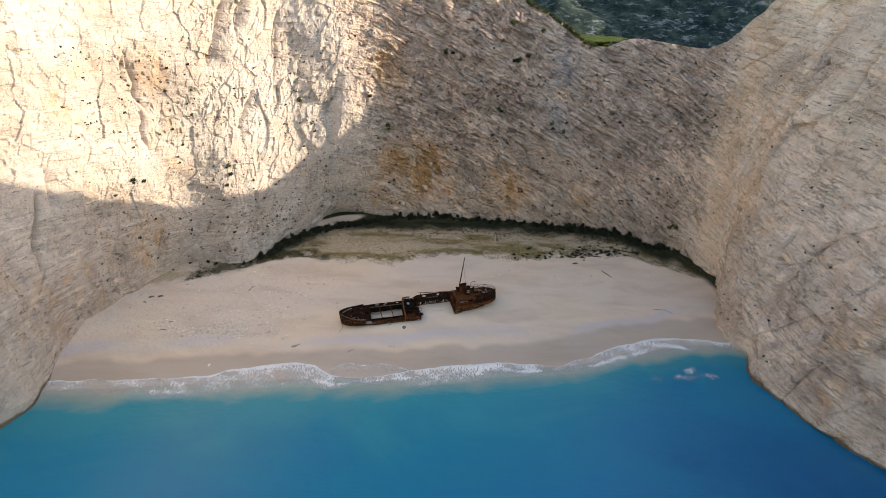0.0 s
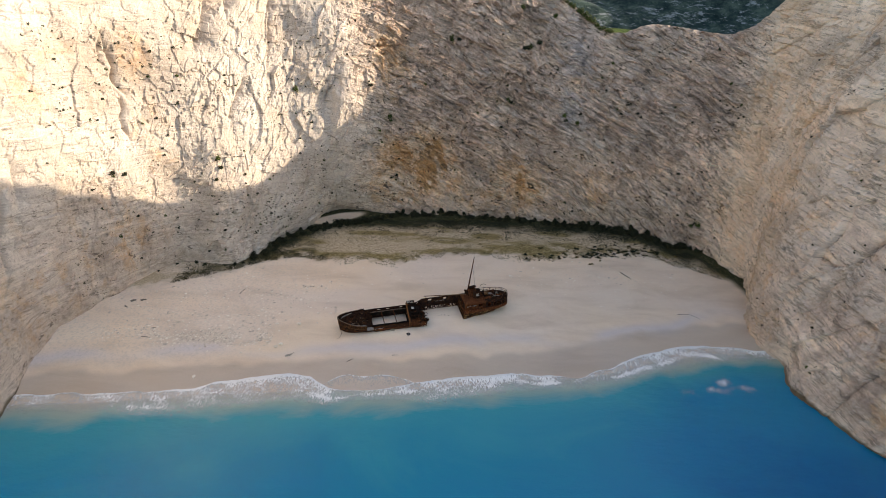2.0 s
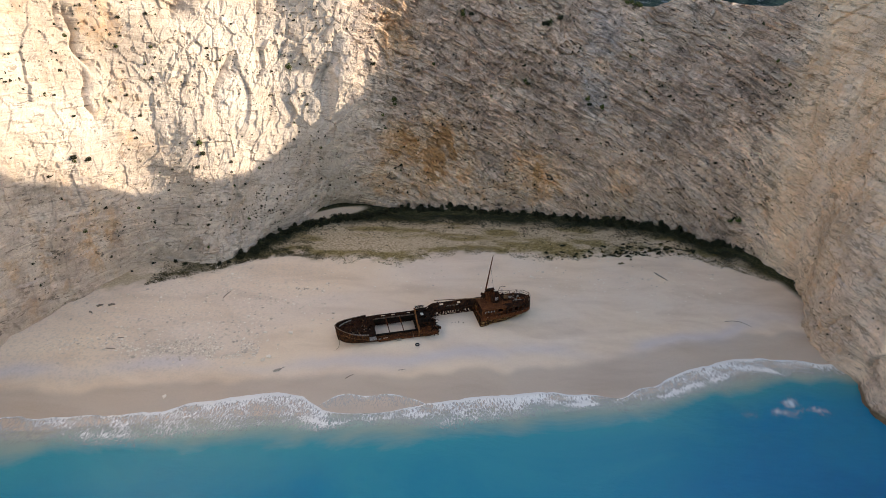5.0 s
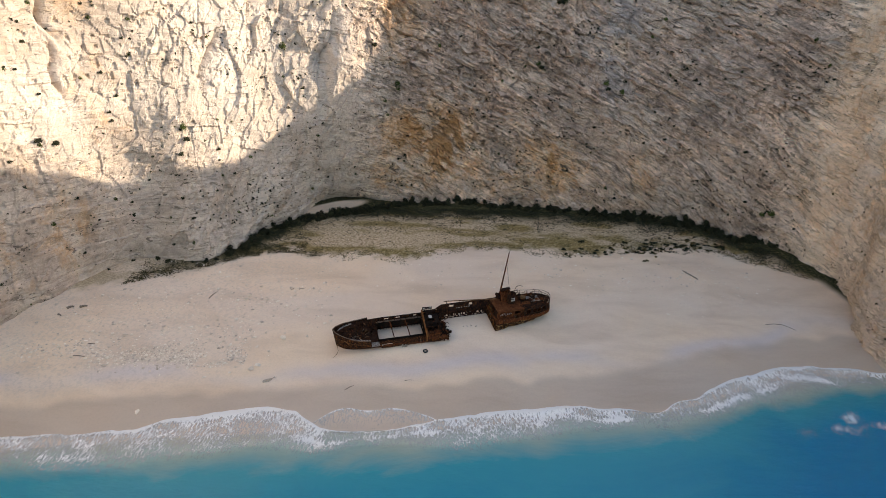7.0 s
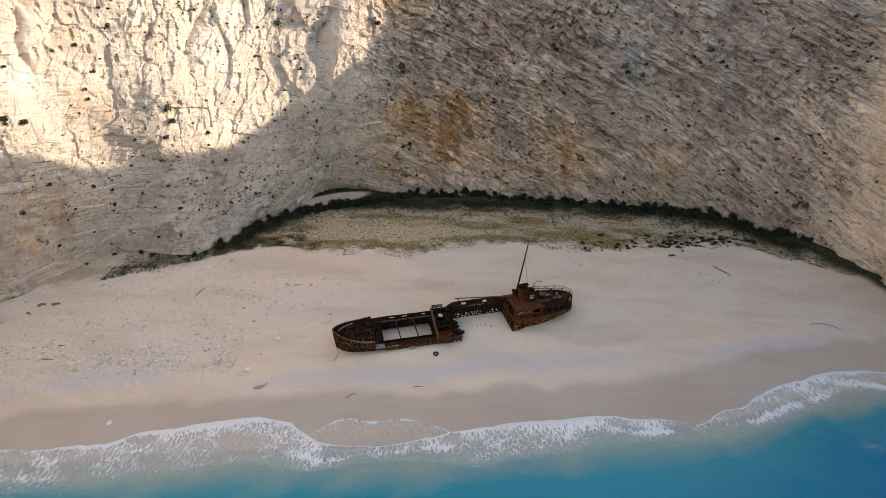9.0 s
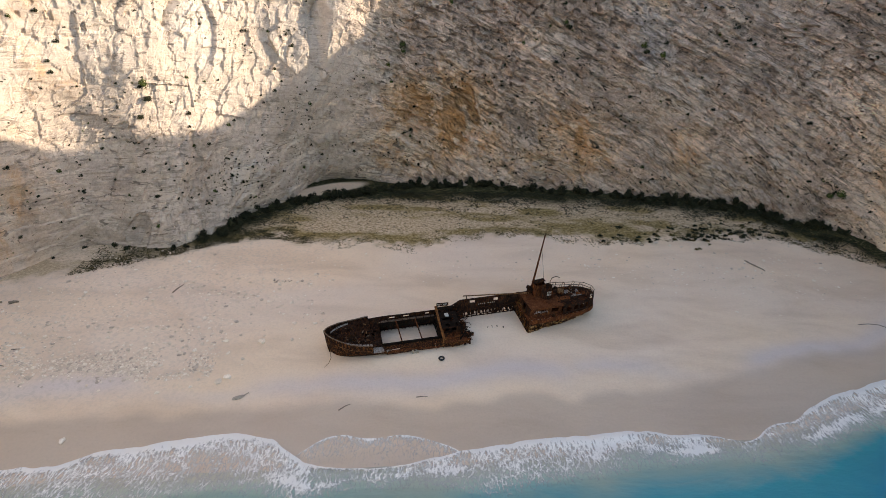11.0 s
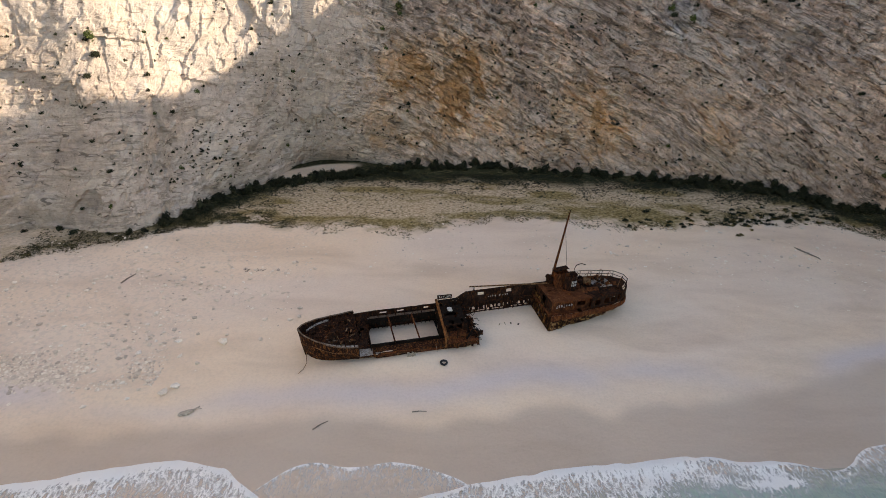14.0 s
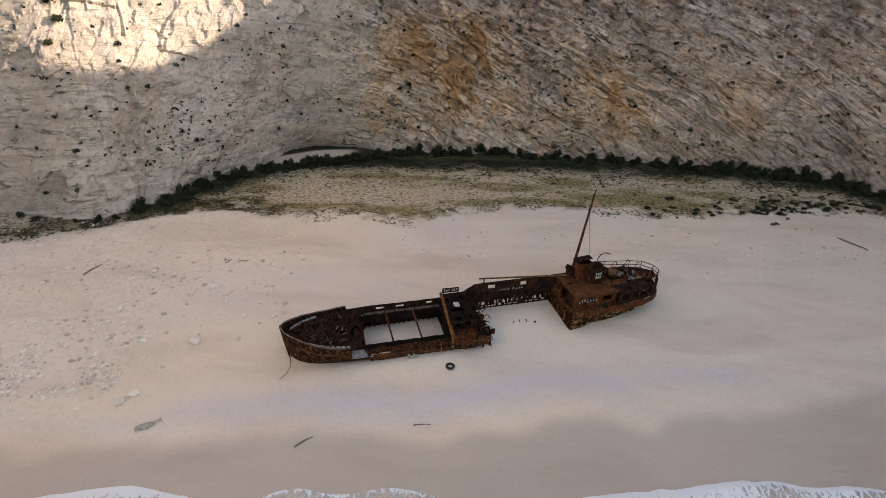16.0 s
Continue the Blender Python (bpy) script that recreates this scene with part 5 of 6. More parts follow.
# ---- surf ----
def foam_material(name, tone):
    m, n, l, b = material(name, 0.75, 0, 0.3)
    pos = n.new("ShaderNodeNewGeometry").outputs["Position"]
    b.inputs["Base Color"].default_value = tone
    warp = n.new("ShaderNodeVectorMath")
    warp.operation = "ADD"
    nz = n.new("ShaderNodeTexNoise")
    nz.inputs["Scale"].default_value, nz.inputs["Detail"].default_value = 0.6, 4
    l.new(pos, nz.inputs["Vector"])
    sc = n.new("ShaderNodeVectorMath")
    sc.operation = "SCALE"
    sc.inputs["Scale"].default_value = 1.3
    l.new(nz.outputs["Color"], sc.inputs[0])
    l.new(pos, warp.inputs[0])
    l.new(sc.outputs[0], warp.inputs[1])
    v = n.new("ShaderNodeTexVoronoi")
    v.feature = "DISTANCE_TO_EDGE"
    v.inputs["Scale"].default_value = 1.15
    l.new(mapped(n, l, (1.7, 0.6, 0.5), (0, 0, 24), source=warp.outputs[0]), v.inputs["Vector"])
    v2 = n.new("ShaderNodeTexVoronoi")
    v2.feature = "DISTANCE_TO_EDGE"
    v2.inputs["Scale"].default_value = 3.0
    l.new(warp.outputs[0], v2.inputs["Vector"])
    dist = calc(n, l, "ADD", calc(n, l, "MULTIPLY", v.outputs["Distance"], 0.95), calc(n, l, "MULTIPLY", v2.outputs["Distance"], 0.55))
    dens = calc(n, l, "MULTIPLY", attr(n, "dens"), calc(n, l, "ADD", 0.45, ntex(n, l, pos, 0.45, 4)))
    froth = ntex(n, l, mapped(n, l, (1.4, 0.8, 1.0), (0, 0, 24), source=pos), 2.2, 7, 0.75)
    dist = calc(n, l, "ADD", dist, calc(n, l, "MULTIPLY", calc(n, l, "SUBTRACT", froth, 0.5), 1.0))
    alpha = calc(n, l, "DIVIDE", calc(n, l, "SUBTRACT", calc(n, l, "MULTIPLY", dens, 0.6), dist), 0.52, clamp=True)
    alpha = calc(n, l, "MULTIPLY", calc(n, l, "POWER", alpha, 1.15), 0.93)
    l.new(alpha, b.inputs["Alpha"])
    bumped(n, l, b, dist, 0.4, 0.15)
    return m


FRONT = [(-112, 91.5), (-75, 94), (-61, 95.5), (-47, 100), (-38, 101.5), (-33, 100.8), (-28, 97.5), (-22, 96.5), (-15, 97.3), (-8, 99.6), (1, 101.8), (10, 103), (18, 104), (24, 103.8), (31, 103), (34, 104), (46, 110), (53, 113.3), (60, 115.6), (72, 116.6), (90, 115)]


def front_y(x):
    y = np.interp(x, [p[0] for p in FRONT], [p[1] for p in FRONT])
    return y + 0.45 * vnoise(x / 4.5, x * 0, x * 0, 101) + 0.12 * vnoise(x / 1.3, x * 0, x * 0, 102)


def water_z(x, y):
    return np.maximum(ground_z(x, y), 0.12) + 0.06


def build_surf():
    xs, ws = np.arange(-110, 90, 0.33), np.linspace(-0.03, 1, 40)
    x, w = (a.ravel() for a in np.meshgrid(xs, ws, indexing="ij"))
    kx = [-112, -80, -62, -45, -34, -27, -21, -14, -4, 6, 20, 29, 34, 42, 55, 66, 78, 90]
    width = np.interp(x, kx, [5, 6, 9, 10.5, 9, 6, 3.2, 4, 8, 7.5, 6, 4, 4.5, 6.5, 8.5, 7.5, 5.5, 4])
    y = front_y(x) - w * width
    z = water_z(x, y) + 0.16 * np.exp(-((w - 0.08) / 0.1) ** 2)
    body = np.interp(x, kx, [0.5, 0.5, 0.75, 0.85, 0.95, 0.9, 0.75, 0.8, 0.9, 0.9, 0.95, 0.7, 0.65, 0.7, 0.85, 0.8, 0.7, 0.6])
    dens = 1.05 * body * (1.25 * np.exp(-(np.maximum(w, 0) / 0.055) ** 2) + 1.35 * (1 - w) ** 0.7 + 0.95 * np.exp(-((w - 0.5 - 0.15 * vnoise(x / 9, x * 0, x * 0, 111)) / 0.12) ** 2) * smooth(-0.3, 0.4, vnoise(x / 11, x * 0, x * 0, 112))) * smooth(1.0, 0.75, w) * (0.75 + 0.5 * fbm(x / 5, y / 2.5, x * 0, 3, 103)) + 0.15
    dens *= smooth(1.0, 0.9, w)
    ob = grid_mesh("surf", np.stack([x, y, z], 1), len(xs), len(ws), FOAM, {"dens": dens}, flip=False)
    tagged(ob, "lacy white surf foam along the shore", "surf", kind="structure")
    # the last thin wash on the sand, between the lobes
    xs = np.arange(-30, -6, 0.25)
    ws = np.linspace(0, 1, 16)
    x, w = (a.ravel() for a in np.meshgrid(xs, ws, indexing="ij"))
    arc = 97 + 5.2 * np.sqrt(np.clip(1 - ((x + 18) / 12.5) ** 2, 0, 1)) + 0.8 * vnoise(x / 5, x * 0, x * 0, 105)
    y = arc - w * (arc - 96.2)
    dens = (0.9 + 0.6 * vnoise(x / 3, x * 0, x * 0, 109)) * 0.75 * np.exp(-w / 0.06) + 0.45 * smooth(0.95, 0.2, w)
    ob = grid_mesh("wash", np.stack([x, y, water_z(x, y) - 0.03], 1), len(xs), len(ws), FOAM, {"dens": dens})
    tagged(ob, "thin foam line of spent wash on the wet sand", "surf", kind="structure")
    # broken water over a shoal by the headland
    xs, ys = np.arange(54, 76, 0.3), np.arange(94, 106, 0.3)
    x, y = (a.ravel() for a in np.meshgrid(xs, ys, indexing="ij"))
    r = np.hypot((x - 65) / 10 + 0.5 * vnoise(x / 4, y / 4, x * 0, 107), (y - 100.5 - 0.12 * (x - 65)) / 2.2 + 0.4 * vnoise(x / 3, y / 3, x * 0, 106))
    plume = np.hypot((x - 66.5 - 0.3 * (y - 103)) / 2.6, (y - 103) / 2.6) + 0.3 * vnoise(x / 2, y / 2, x * 0, 108)
    dens = np.maximum(0.9 * smooth(1.2, 0.0, r), 0.95 * smooth(1.1, 0.1, plume))
    ob = grid_mesh("shoal_foam", np.stack([x, y, x * 0 + 0.2], 1), len(xs), len(ys), FOAM_THIN, {"dens": dens})
    tagged(ob, "patch of broken white water over a shoal", "surf", kind="structure")


FOAM = foam_material("foam", (0.93, 0.92, 0.9, 1))
FOAM_THIN = foam_material("thin_foam", (0.6, 0.76, 0.82, 1))
build_surf()


# ---- plants ----
def leaf_material(name, dark, light, dry):
    m, n, l, b = material(name, 0.75, 0, 0.2)
    rnd = n.new("ShaderNodeNewGeometry").outputs["Random Per Island"]
    col = ramp(n, l, rnd, [(0.0, dark), (0.7, light), (1.0, dry)])
    per = n.new("ShaderNodeObjectInfo").outputs["Random"]
    col = mixc(n, l, 1.0, col, ramp(n, l, per, [(0.0, 0.65), (1.0, 1.35)]), "MULTIPLY")
    l.new(col, b.inputs["Base Color"])
    return m


LEAF = leaf_material("scrub_leaf", (0.01, 0.012, 0.006), (0.026, 0.03, 0.014), (0.058, 0.058, 0.03))
LEAF_FRESH = leaf_material("fresh_leaf", (0.03, 0.045, 0.012), (0.075, 0.095, 0.025), (0.12, 0.13, 0.04))
LEAF_DRY = leaf_material("dry_tuft", (0.045, 0.036, 0.014), (0.12, 0.095, 0.033), (0.24, 0.18, 0.08))
LEAF_OLIVE = leaf_material("olive_tuft", (0.03, 0.028, 0.012), (0.085, 0.075, 0.03), (0.2, 0.165, 0.075))
BARK = plain("scrub_bark", (0.13, 0.1, 0.07))
DRIFT_PALE = plain("driftwood_pale", (0.4, 0.34, 0.28), 0.9, 0.6, 5.0)
DRIFT = plain("driftwood_grey", (0.21, 0.17, 0.135), 0.9, 0.5, 3.0)


def add_leaf(bm, p, n, size):
    n = n.normalized()
    t = n.orthogonal().normalized()
    t = Matrix.Rotation(random.uniform(0, 6.28), 3, n) @ t
    b = n.cross(t)
    k = size * random.uniform(0.7, 1.3)
    q = [p - t * 0.35 * k, p + b * 0.28 * k + n * 0.06 * k, p + t * 0.65 * k, p - b * 0.28 * k + n * 0.06 * k]
    bm.faces.new([bm.verts.new(v) for v in q])


def foliage_mesh(seed, rx, ry, rz, leaves, size):
    """Leaves in a few uneven clumps."""
    rng = random.Random(seed)
    bm = bmesh.new()
    clumps = [(Vector((rng.uniform(-0.55, 0.55) * rx, rng.uniform(-0.55, 0.55) * ry, rng.uniform(0.3, 0.85) * rz)), rng.uniform(0.35, 0.6)) for _ in range(6)]
    for i in range(leaves):
        c, r = clumps[i % 6]
        v = Vector((rng.gauss(0, 1), rng.gauss(0, 1), rng.gauss(0, 1) + 0.25)).normalized()
        rr = r * rng.uniform(0.55, 1.08)
        p = c + Vector((v.x * rx * rr, v.y * ry * rr, v.z * rz * rr))
        p.z = max(p.z, 0.02)
        add_leaf(bm, p, (v + Vector((rng.uniform(-0.6, 0.6), rng.uniform(-0.6, 0.6), rng.uniform(-0.2, 0.8)))), size)
    return bm


def mesh_of(name, bm, mat):
    me = bpy.data.meshes.new(name)
    bm.to_mesh(me)
    bm.free()
    me.materials.append(mat)
    return me


def shrub_kind(seed, mat, rx, ry, rz, leaves, size, label, group):
    root = thing("shrub", Matrix(), label, "shrub", group)
    ob = new("foliage", mesh_of("foliage", foliage_mesh(seed, rx, ry, rz, leaves, size), mat))
    ob.parent = root
    bm = bmesh.new()
    for k in range(4):
        a = k * 1.7 + seed
        rod(bm, (0.05 * math.cos(a), 0.05 * math.sin(a), -0.2), (0.5 * rx * math.cos(a), 0.5 * ry * math.sin(a), 0.6 * rz), 0.05, 0.015, 5)
    part("stems", bm, BARK, root)
    return root


def foot_point(u, off):
    """A place on the ground, off metres in front of the cliff's foot."""
    i = int(np.searchsorted(CLIFF_U, u))
    j = int(np.searchsorted(CLIFF_Z, 5.0))
    p, q = CLIFF[i, j], CLIFF[min(i + 3, len(CLIFF_U) - 1), j]
    t = Vector((q[0] - p[0], q[1] - p[1], 0)).normalized()
    x, y = p[0] + t.y * off, p[1] - t.x * off
    return x, y, float(ground_z(np.array([x]), np.array([y]))[0])


def gz(x, y):
    return float(ground_z(np.array([x]), np.array([y]))[0])


def plant_hedge():
    label = "dense dark green scrub bush at the foot of the cliff"
    kinds = [shrub_kind(11 + k, LEAF, 1.5, 1.3, (1.5, 1.9, 1.2, 2.3, 1.6)[k], 420, 0.42, label, "scrub along the cliff foot") for k in range(5)]
    rng = random.Random(5)
    spots = []
    u = 9.1
    while u < 20.3:
        wide = float(np.interp(u, [9, 10, 12, 13, 15.5, 17, 19, 20.3], [2.0, 4.0, 5.0, 3.2, 3.4, 5.5, 4.0, 1.5]))
        for k in range(max(1, int(wide / 1.5))):
            off = 0.8 + (k + rng.random()) * 1.5
            spots.append((u + rng.uniform(-0.05, 0.05), off))
        u += 0.095 * float(np.interp(u, [9, 13, 20], [1.0, 1.0, 1.0]))
    for u in (7.6, 8.0, 8.35, 8.5, 8.8, 8.95):
        spots.append((u, 0.8 + 0.5 * rng.random()))
    first = {}
    for i, (u, off) in enumerate(spots):
        x, y, z = foot_point(u, off)
        if 11.0 < u < 13.0:
            # in front of the hollow the scrub runs straight on
            a, b = foot_point(11.0, off + 0.5), foot_point(13.0, off + 0.5)
            t = (u - 11.0) / 2.0
            x, y = a[0] + (b[0] - a[0]) * t, a[1] + (b[1] - a[1]) * t + 1.0 * math.sin(math.pi * t)
            z = gz(x, y)
        k = i % 5
        s = rng.uniform(0.55, 1.05) * (0.6 if u < 9 else 1.0)
        m = pose(x, y, z - 0.1, 0, 0, rng.uniform(0, 360))
        if k not in first:
            first[k] = kinds[k]
            kinds[k].matrix_basis = m
            ob = kinds[k]
        else:
            ob = copy_thing(kinds[k], m)
        ob.scale = (s, s, s * rng.uniform(0.7, 1.15))


def plant_mounds():
    label = "low brown-green cushion plant on the sand"
    kinds = [shrub_kind(31 + k, LEAF if k else LEAF_DRY, 0.9, 0.6, 0.4, 130, 0.26, label, "cushion plants on the upper beach") for k in range(3)]
    rng = random.Random(9)
    first = set()
    for i in range(130):
        x = rng.gauss(56, 13)
        y = float(np.interp(x, [20, 40, 64, 85], [160, 158.5, 163.5, 161])) + rng.gauss(1.0, 2.6)
        if not 24 < x < 86:
            continue
        m = pose(x, y, float(ground_z(np.array([x]), np.array([y]))[0]) - 0.03, 0, 0, rng.uniform(-25, 25))
        k = i % 3
        ob = kinds[k] if k not in first else copy_thing(kinds[k], m)
        first.add(k)
        ob.matrix_basis = m
        s = rng.uniform(0.4, 1.15)
        ob.scale = (s, s, s)


def scatter_tufts(name, count, seed, place, mat, size, label):
    rng = np.random.default_rng(seed)
    verts, faces = [], []
    x, y, keep = place(rng, count)
    z = ground_z(x, y)
    for px, py, pz, k in zip(x, y, z, keep):
        if not k:
            continue
        s = size * rng.uniform(0.5, 1.4)
        for b in range(7):
            a = rng.uniform(0, 6.28)
            r = s * rng.uniform(0.3, 0.9)
            cx, cy = px + rng.normal(0, 0.25 * s), py + rng.normal(0, 0.25 * s)
            w = 0.26 * s
            i = len(verts)
            verts += [(cx - w * math.sin(a), cy + w * math.cos(a), pz - 0.02), (cx + w * math.sin(a), cy - w * math.cos(a), pz - 0.02), (cx + r * math.cos(a), cy + r * math.sin(a), pz + s * rng.uniform(0.1, 0.3))]
            faces.append((i, i + 1, i + 2))
    me = bpy.data.meshes.new(name)
    me.from_pydata(verts, [], faces)
    me.materials.append(mat)
    return tagged(new(name, me), label, "plants", kind="stuff")




def rim_tufts(rng, n):
    x = rng.uniform(-80, 90, n)
    y = np.interp(x, *RIM) + rng.gamma(1.5, 2.0, n) - 2.2 + 1.6 * vnoise(x / 4, x * 0, x * 0, 120)
    clump = 0.55 + 0.75 * vnoise(x / 2.6, y / 2.0, x * 0, 121)
    return x, y, clump * np.interp(y - np.interp(x, *RIM), [-3, 0, 12], [0.3, 1.0, 0.55]) > rng.random(n)


def upper_tufts(rng, n):
    x = rng.uniform(-64, 88, n)
    foot = np.interp(x, [-90, -66, -55, -44, -20, 15, 38, 68, 76, 86, 94], [143, 152, 170, 187, 188, 189, 187, 182, 173, 166, 148])
    y = foot - 3.0 - rng.gamma(1.3, 4.6, n)
    clump = 0.6 + 0.7 * vnoise(x / 3.0, y / 2.2, x * 0, 122)
    return x, y, (y > np.interp(x, *RIM) - 1) & (clump > rng.random(n))


def west_tufts(rng, n):
    x = -82 + 42 * rng.random(n) ** 0.8
    y = np.interp(x, *RIM) + rng.gamma(1.6, 3.4, n) - 1.8
    foot = np.interp(x, [-90, -80, -69, -62, -52, -40], [141, 146, 149, 159, 174, 180])
    clump = 0.6 + 0.75 * vnoise(x / 2.2, y / 1.8, x * 0, 123)
    return x, y, (y < foot) & (clump * np.clip((-38 - x) / 20, 0, 1) > rng.random(n))


plant_hedge()
plant_mounds()
scatter_tufts("dune_tufts", 9000, 1, rim_tufts, LEAF_DRY, 0.3, "sparse olive tufts at the edge of the sand")
scatter_tufts("ground_cover", 21000, 2, upper_tufts, LEAF, 0.4, "dark green ground cover below the cliff")
scatter_tufts("rim_plants", 2400, 4, rim_tufts, LEAF_OLIVE, 0.36, "dark green low plants at the upper edge of the sand")
scatter_tufts("olive_tufts", 15000, 3, west_tufts, LEAF_OLIVE, 0.3, "olive tufts among the pebbles")


def plant_cliff():
    """Small plants that root in the rock face."""
    rng = random.Random(17)
    meshes = [mesh_of("cliff_shrub", foliage_mesh(51 + k, 0.75, 0.75, 0.6, 150, 0.3), (LEAF, LEAF, LEAF_FRESH)[k]) for k in range(3)]
    spots = [(7.0 + 4.9 * rng.random(), 8 + 62 * rng.random() ** 1.2, rng.uniform(0.35, 0.9)) for _ in range(105)]
    spots += [(12.8 + 7 * rng.random(), 12 + 55 * rng.random(), rng.uniform(0.4, 1.1)) for _ in range(75)]
    spots += [(20.5 + 5.5 * rng.random(), 6 + 65 * rng.random(), rng.uniform(0.3, 0.7)) for _ in range(40)]
    spots += [(6.4 + 6.2 * rng.random(), 5 + 42 * rng.random(), rng.uniform(0.2, 0.42)) for _ in range(120)]
    spots += [(14.14, 68, 2.1), (14.25, 67.5, 1.6), (15.44, 65, 2.2), (15.52, 66, 1.7), (15.75, 67, 1.8), (15.16, 48, 1.5), (15.25, 47, 1.4), (15.3, 46.5, 1.0), (16.3, 43, 1.6), (16.32, 41.5, 1.4), (11.17, 53, 1.7), (12.7, 53, 1.4), (13.04, 42, 1.5), (13.06, 40.5, 1.2), (16.09, 76, 1.7), (15.29, 79, 1.8), (19.86, 58, 1.1), (20.11, 52, 1.0), (19.84, 12, 1.8), (19.7, 11.5, 1.3), (8.91, 37, 1.4), (8.95, 34, 1.3), (8.85, 31, 1.1), (7.13, 38, 1.3), (7.29, 37, 1.2), (16.54, 41, 1.4)]
    for k in range(22):
        u = 15.7 + 1.35 * k / 21
        i = int(np.searchsorted(CLIFF_U, u))
        j = int(np.argmax(CLIFF[i, :, 2]))
        spots.append((u, float(CLIFF_Z[j]) - 0.6 - 0.8 * rng.random(), rng.uniform(1.3, 2.4)))
    for u, z, s in spots:
        p, n = on_cliff(u, z)
        ob = new("cliff_shrub", rng.choice(meshes) if s < 1.2 else meshes[2 if 15.6 < u < 17.1 and z > 70 else rng.choice((0, 2))])
        up = (n + Vector((0, 0, 0.6))).normalized()
        ob.matrix_basis = Matrix.Translation(p - n * 0.15) @ up.to_track_quat("Z", "Y").to_matrix().to_4x4() @ Matrix.Scale(s, 4)
        tagged(ob, "small dark shrub rooted in the cliff face", "shrub", "shrubs on the cliff")


plant_cliff()


def cushions_on_rock():
    """Hundreds of small dark cushions that follow the beds and cracks of the face."""
    rng = np.random.default_rng(71)
    verts, faces = [], []
    count = 0
    while count < 1900:
        u, z = rng.uniform(6.2, 25.5), 4 + 72 * rng.random() ** 1.15
        west, north = u < 12.3, 12.3 <= u < 20.4
        if z > float(np.interp(u, [6, 12.3, 15, 17, 20, 21, 26], [74, 76, 76, 68, 68, 76, 60])):
            continue
        v = np.array([u * 15.0, z])
        patch = float(fbm(v[:1] / 13, v[1:] / 9, v[:1] * 0, 3, 131)[0])
        lane = float(vnoise((v[1:] + (0.46 if north else 0.12) * v[:1]) / 2.0, v[:1] / 30, v[:1] * 0, 132)[0])
        if patch + 0.7 * lane < rng.uniform(-0.1, 0.75):
            continue
        i, j = int(np.searchsorted(CLIFF_U, u)), int(np.searchsorted(CLIFF_Z, z))
        p = CLIFF[i, j]
        n = np.cross(CLIFF[i + 2, j] - CLIFF[i - 2, j], CLIFF[i, j + 2] - CLIFF[i, j - 2])
        n /= np.linalg.norm(n)
        if u > 20.6 and rng.random() < 0.72:
            continue
        r = (0.17 if west else 0.22 if north else 0.13) * (0.6 + 1.3 * rng.random() ** 2.5)
        side = np.cross(n, (0, 0, 1.0))
        side /= np.linalg.norm(side)
        up = np.cross(side, n)
        for k in range(9):
            a, q = rng.uniform(0, 6.28), r * rng.uniform(0.3, 1.0)
            c = p + n * rng.uniform(0.0, 0.5) * r + (math.cos(a) * side + 0.75 * math.sin(a) * up) * q
            w, h, t = rng.normal(0, 0.45, 3) * r, rng.normal(0, 0.45, 3) * r, n * 0.3 * r
            b = len(verts)
            verts += [tuple(c - w), tuple(c + h + t), tuple(c + w), tuple(c - h + t)]
            faces.append((b, b + 1, b + 2, b + 3))
        count += 1
    me = bpy.data.meshes.new("cliff_cushions")
    me.from_pydata(verts, [], faces)
    me.materials.append(LEAF)
    tagged(new("cliff_cushions", me), "small dark cushion plants dotted over the rock face", "plants", kind="stuff")


cushions_on_rock()


# ---- stones and things on the sand ----
def stone_material():
    m, n, l, b = material("beach_stone", 0.9, 0, 0.2)
    per = n.new("ShaderNodeObjectInfo").outputs["Random"]
    isl = n.new("ShaderNodeNewGeometry").outputs["Random Per Island"]
    r = calc(n, l, "FRACT", calc(n, l, "ADD", per, isl))
    col = ramp(n, l, r, [(0.0, (0.5, 0.42, 0.35)), (0.3, (0.72, 0.61, 0.5)), (0.7, (0.84, 0.73, 0.61)), (1.0, (0.93, 0.84, 0.73))])
    pos = n.new("ShaderNodeNewGeometry").outputs["Position"]
    f = ntex(n, l, pos, 6, 5, 0.6)
    l.new(mixc(n, l, 0.6, col, ramp(n, l, f, [(0.3, 0.7), (0.7, 1.15)]), "MULTIPLY"), b.inputs["Base Color"])
    bumped(n, l, b, f, 0.4, 0.05)
    return m


STONE = stone_material()


def stone_bmesh(seed):
    bm = bmesh.new()
    bmesh.ops.create_icosphere(bm, subdivisions=1, radius=0.5)
    for v in bm.verts:
        n = noise.noise_vector(v.co * 1.7 + Vector((seed * 3.1, 0, 0)))
        v.co = Vector((v.co.x * 1.15, v.co.y * 0.85, v.co.z * 0.48)) + n * 0.16
    return bm



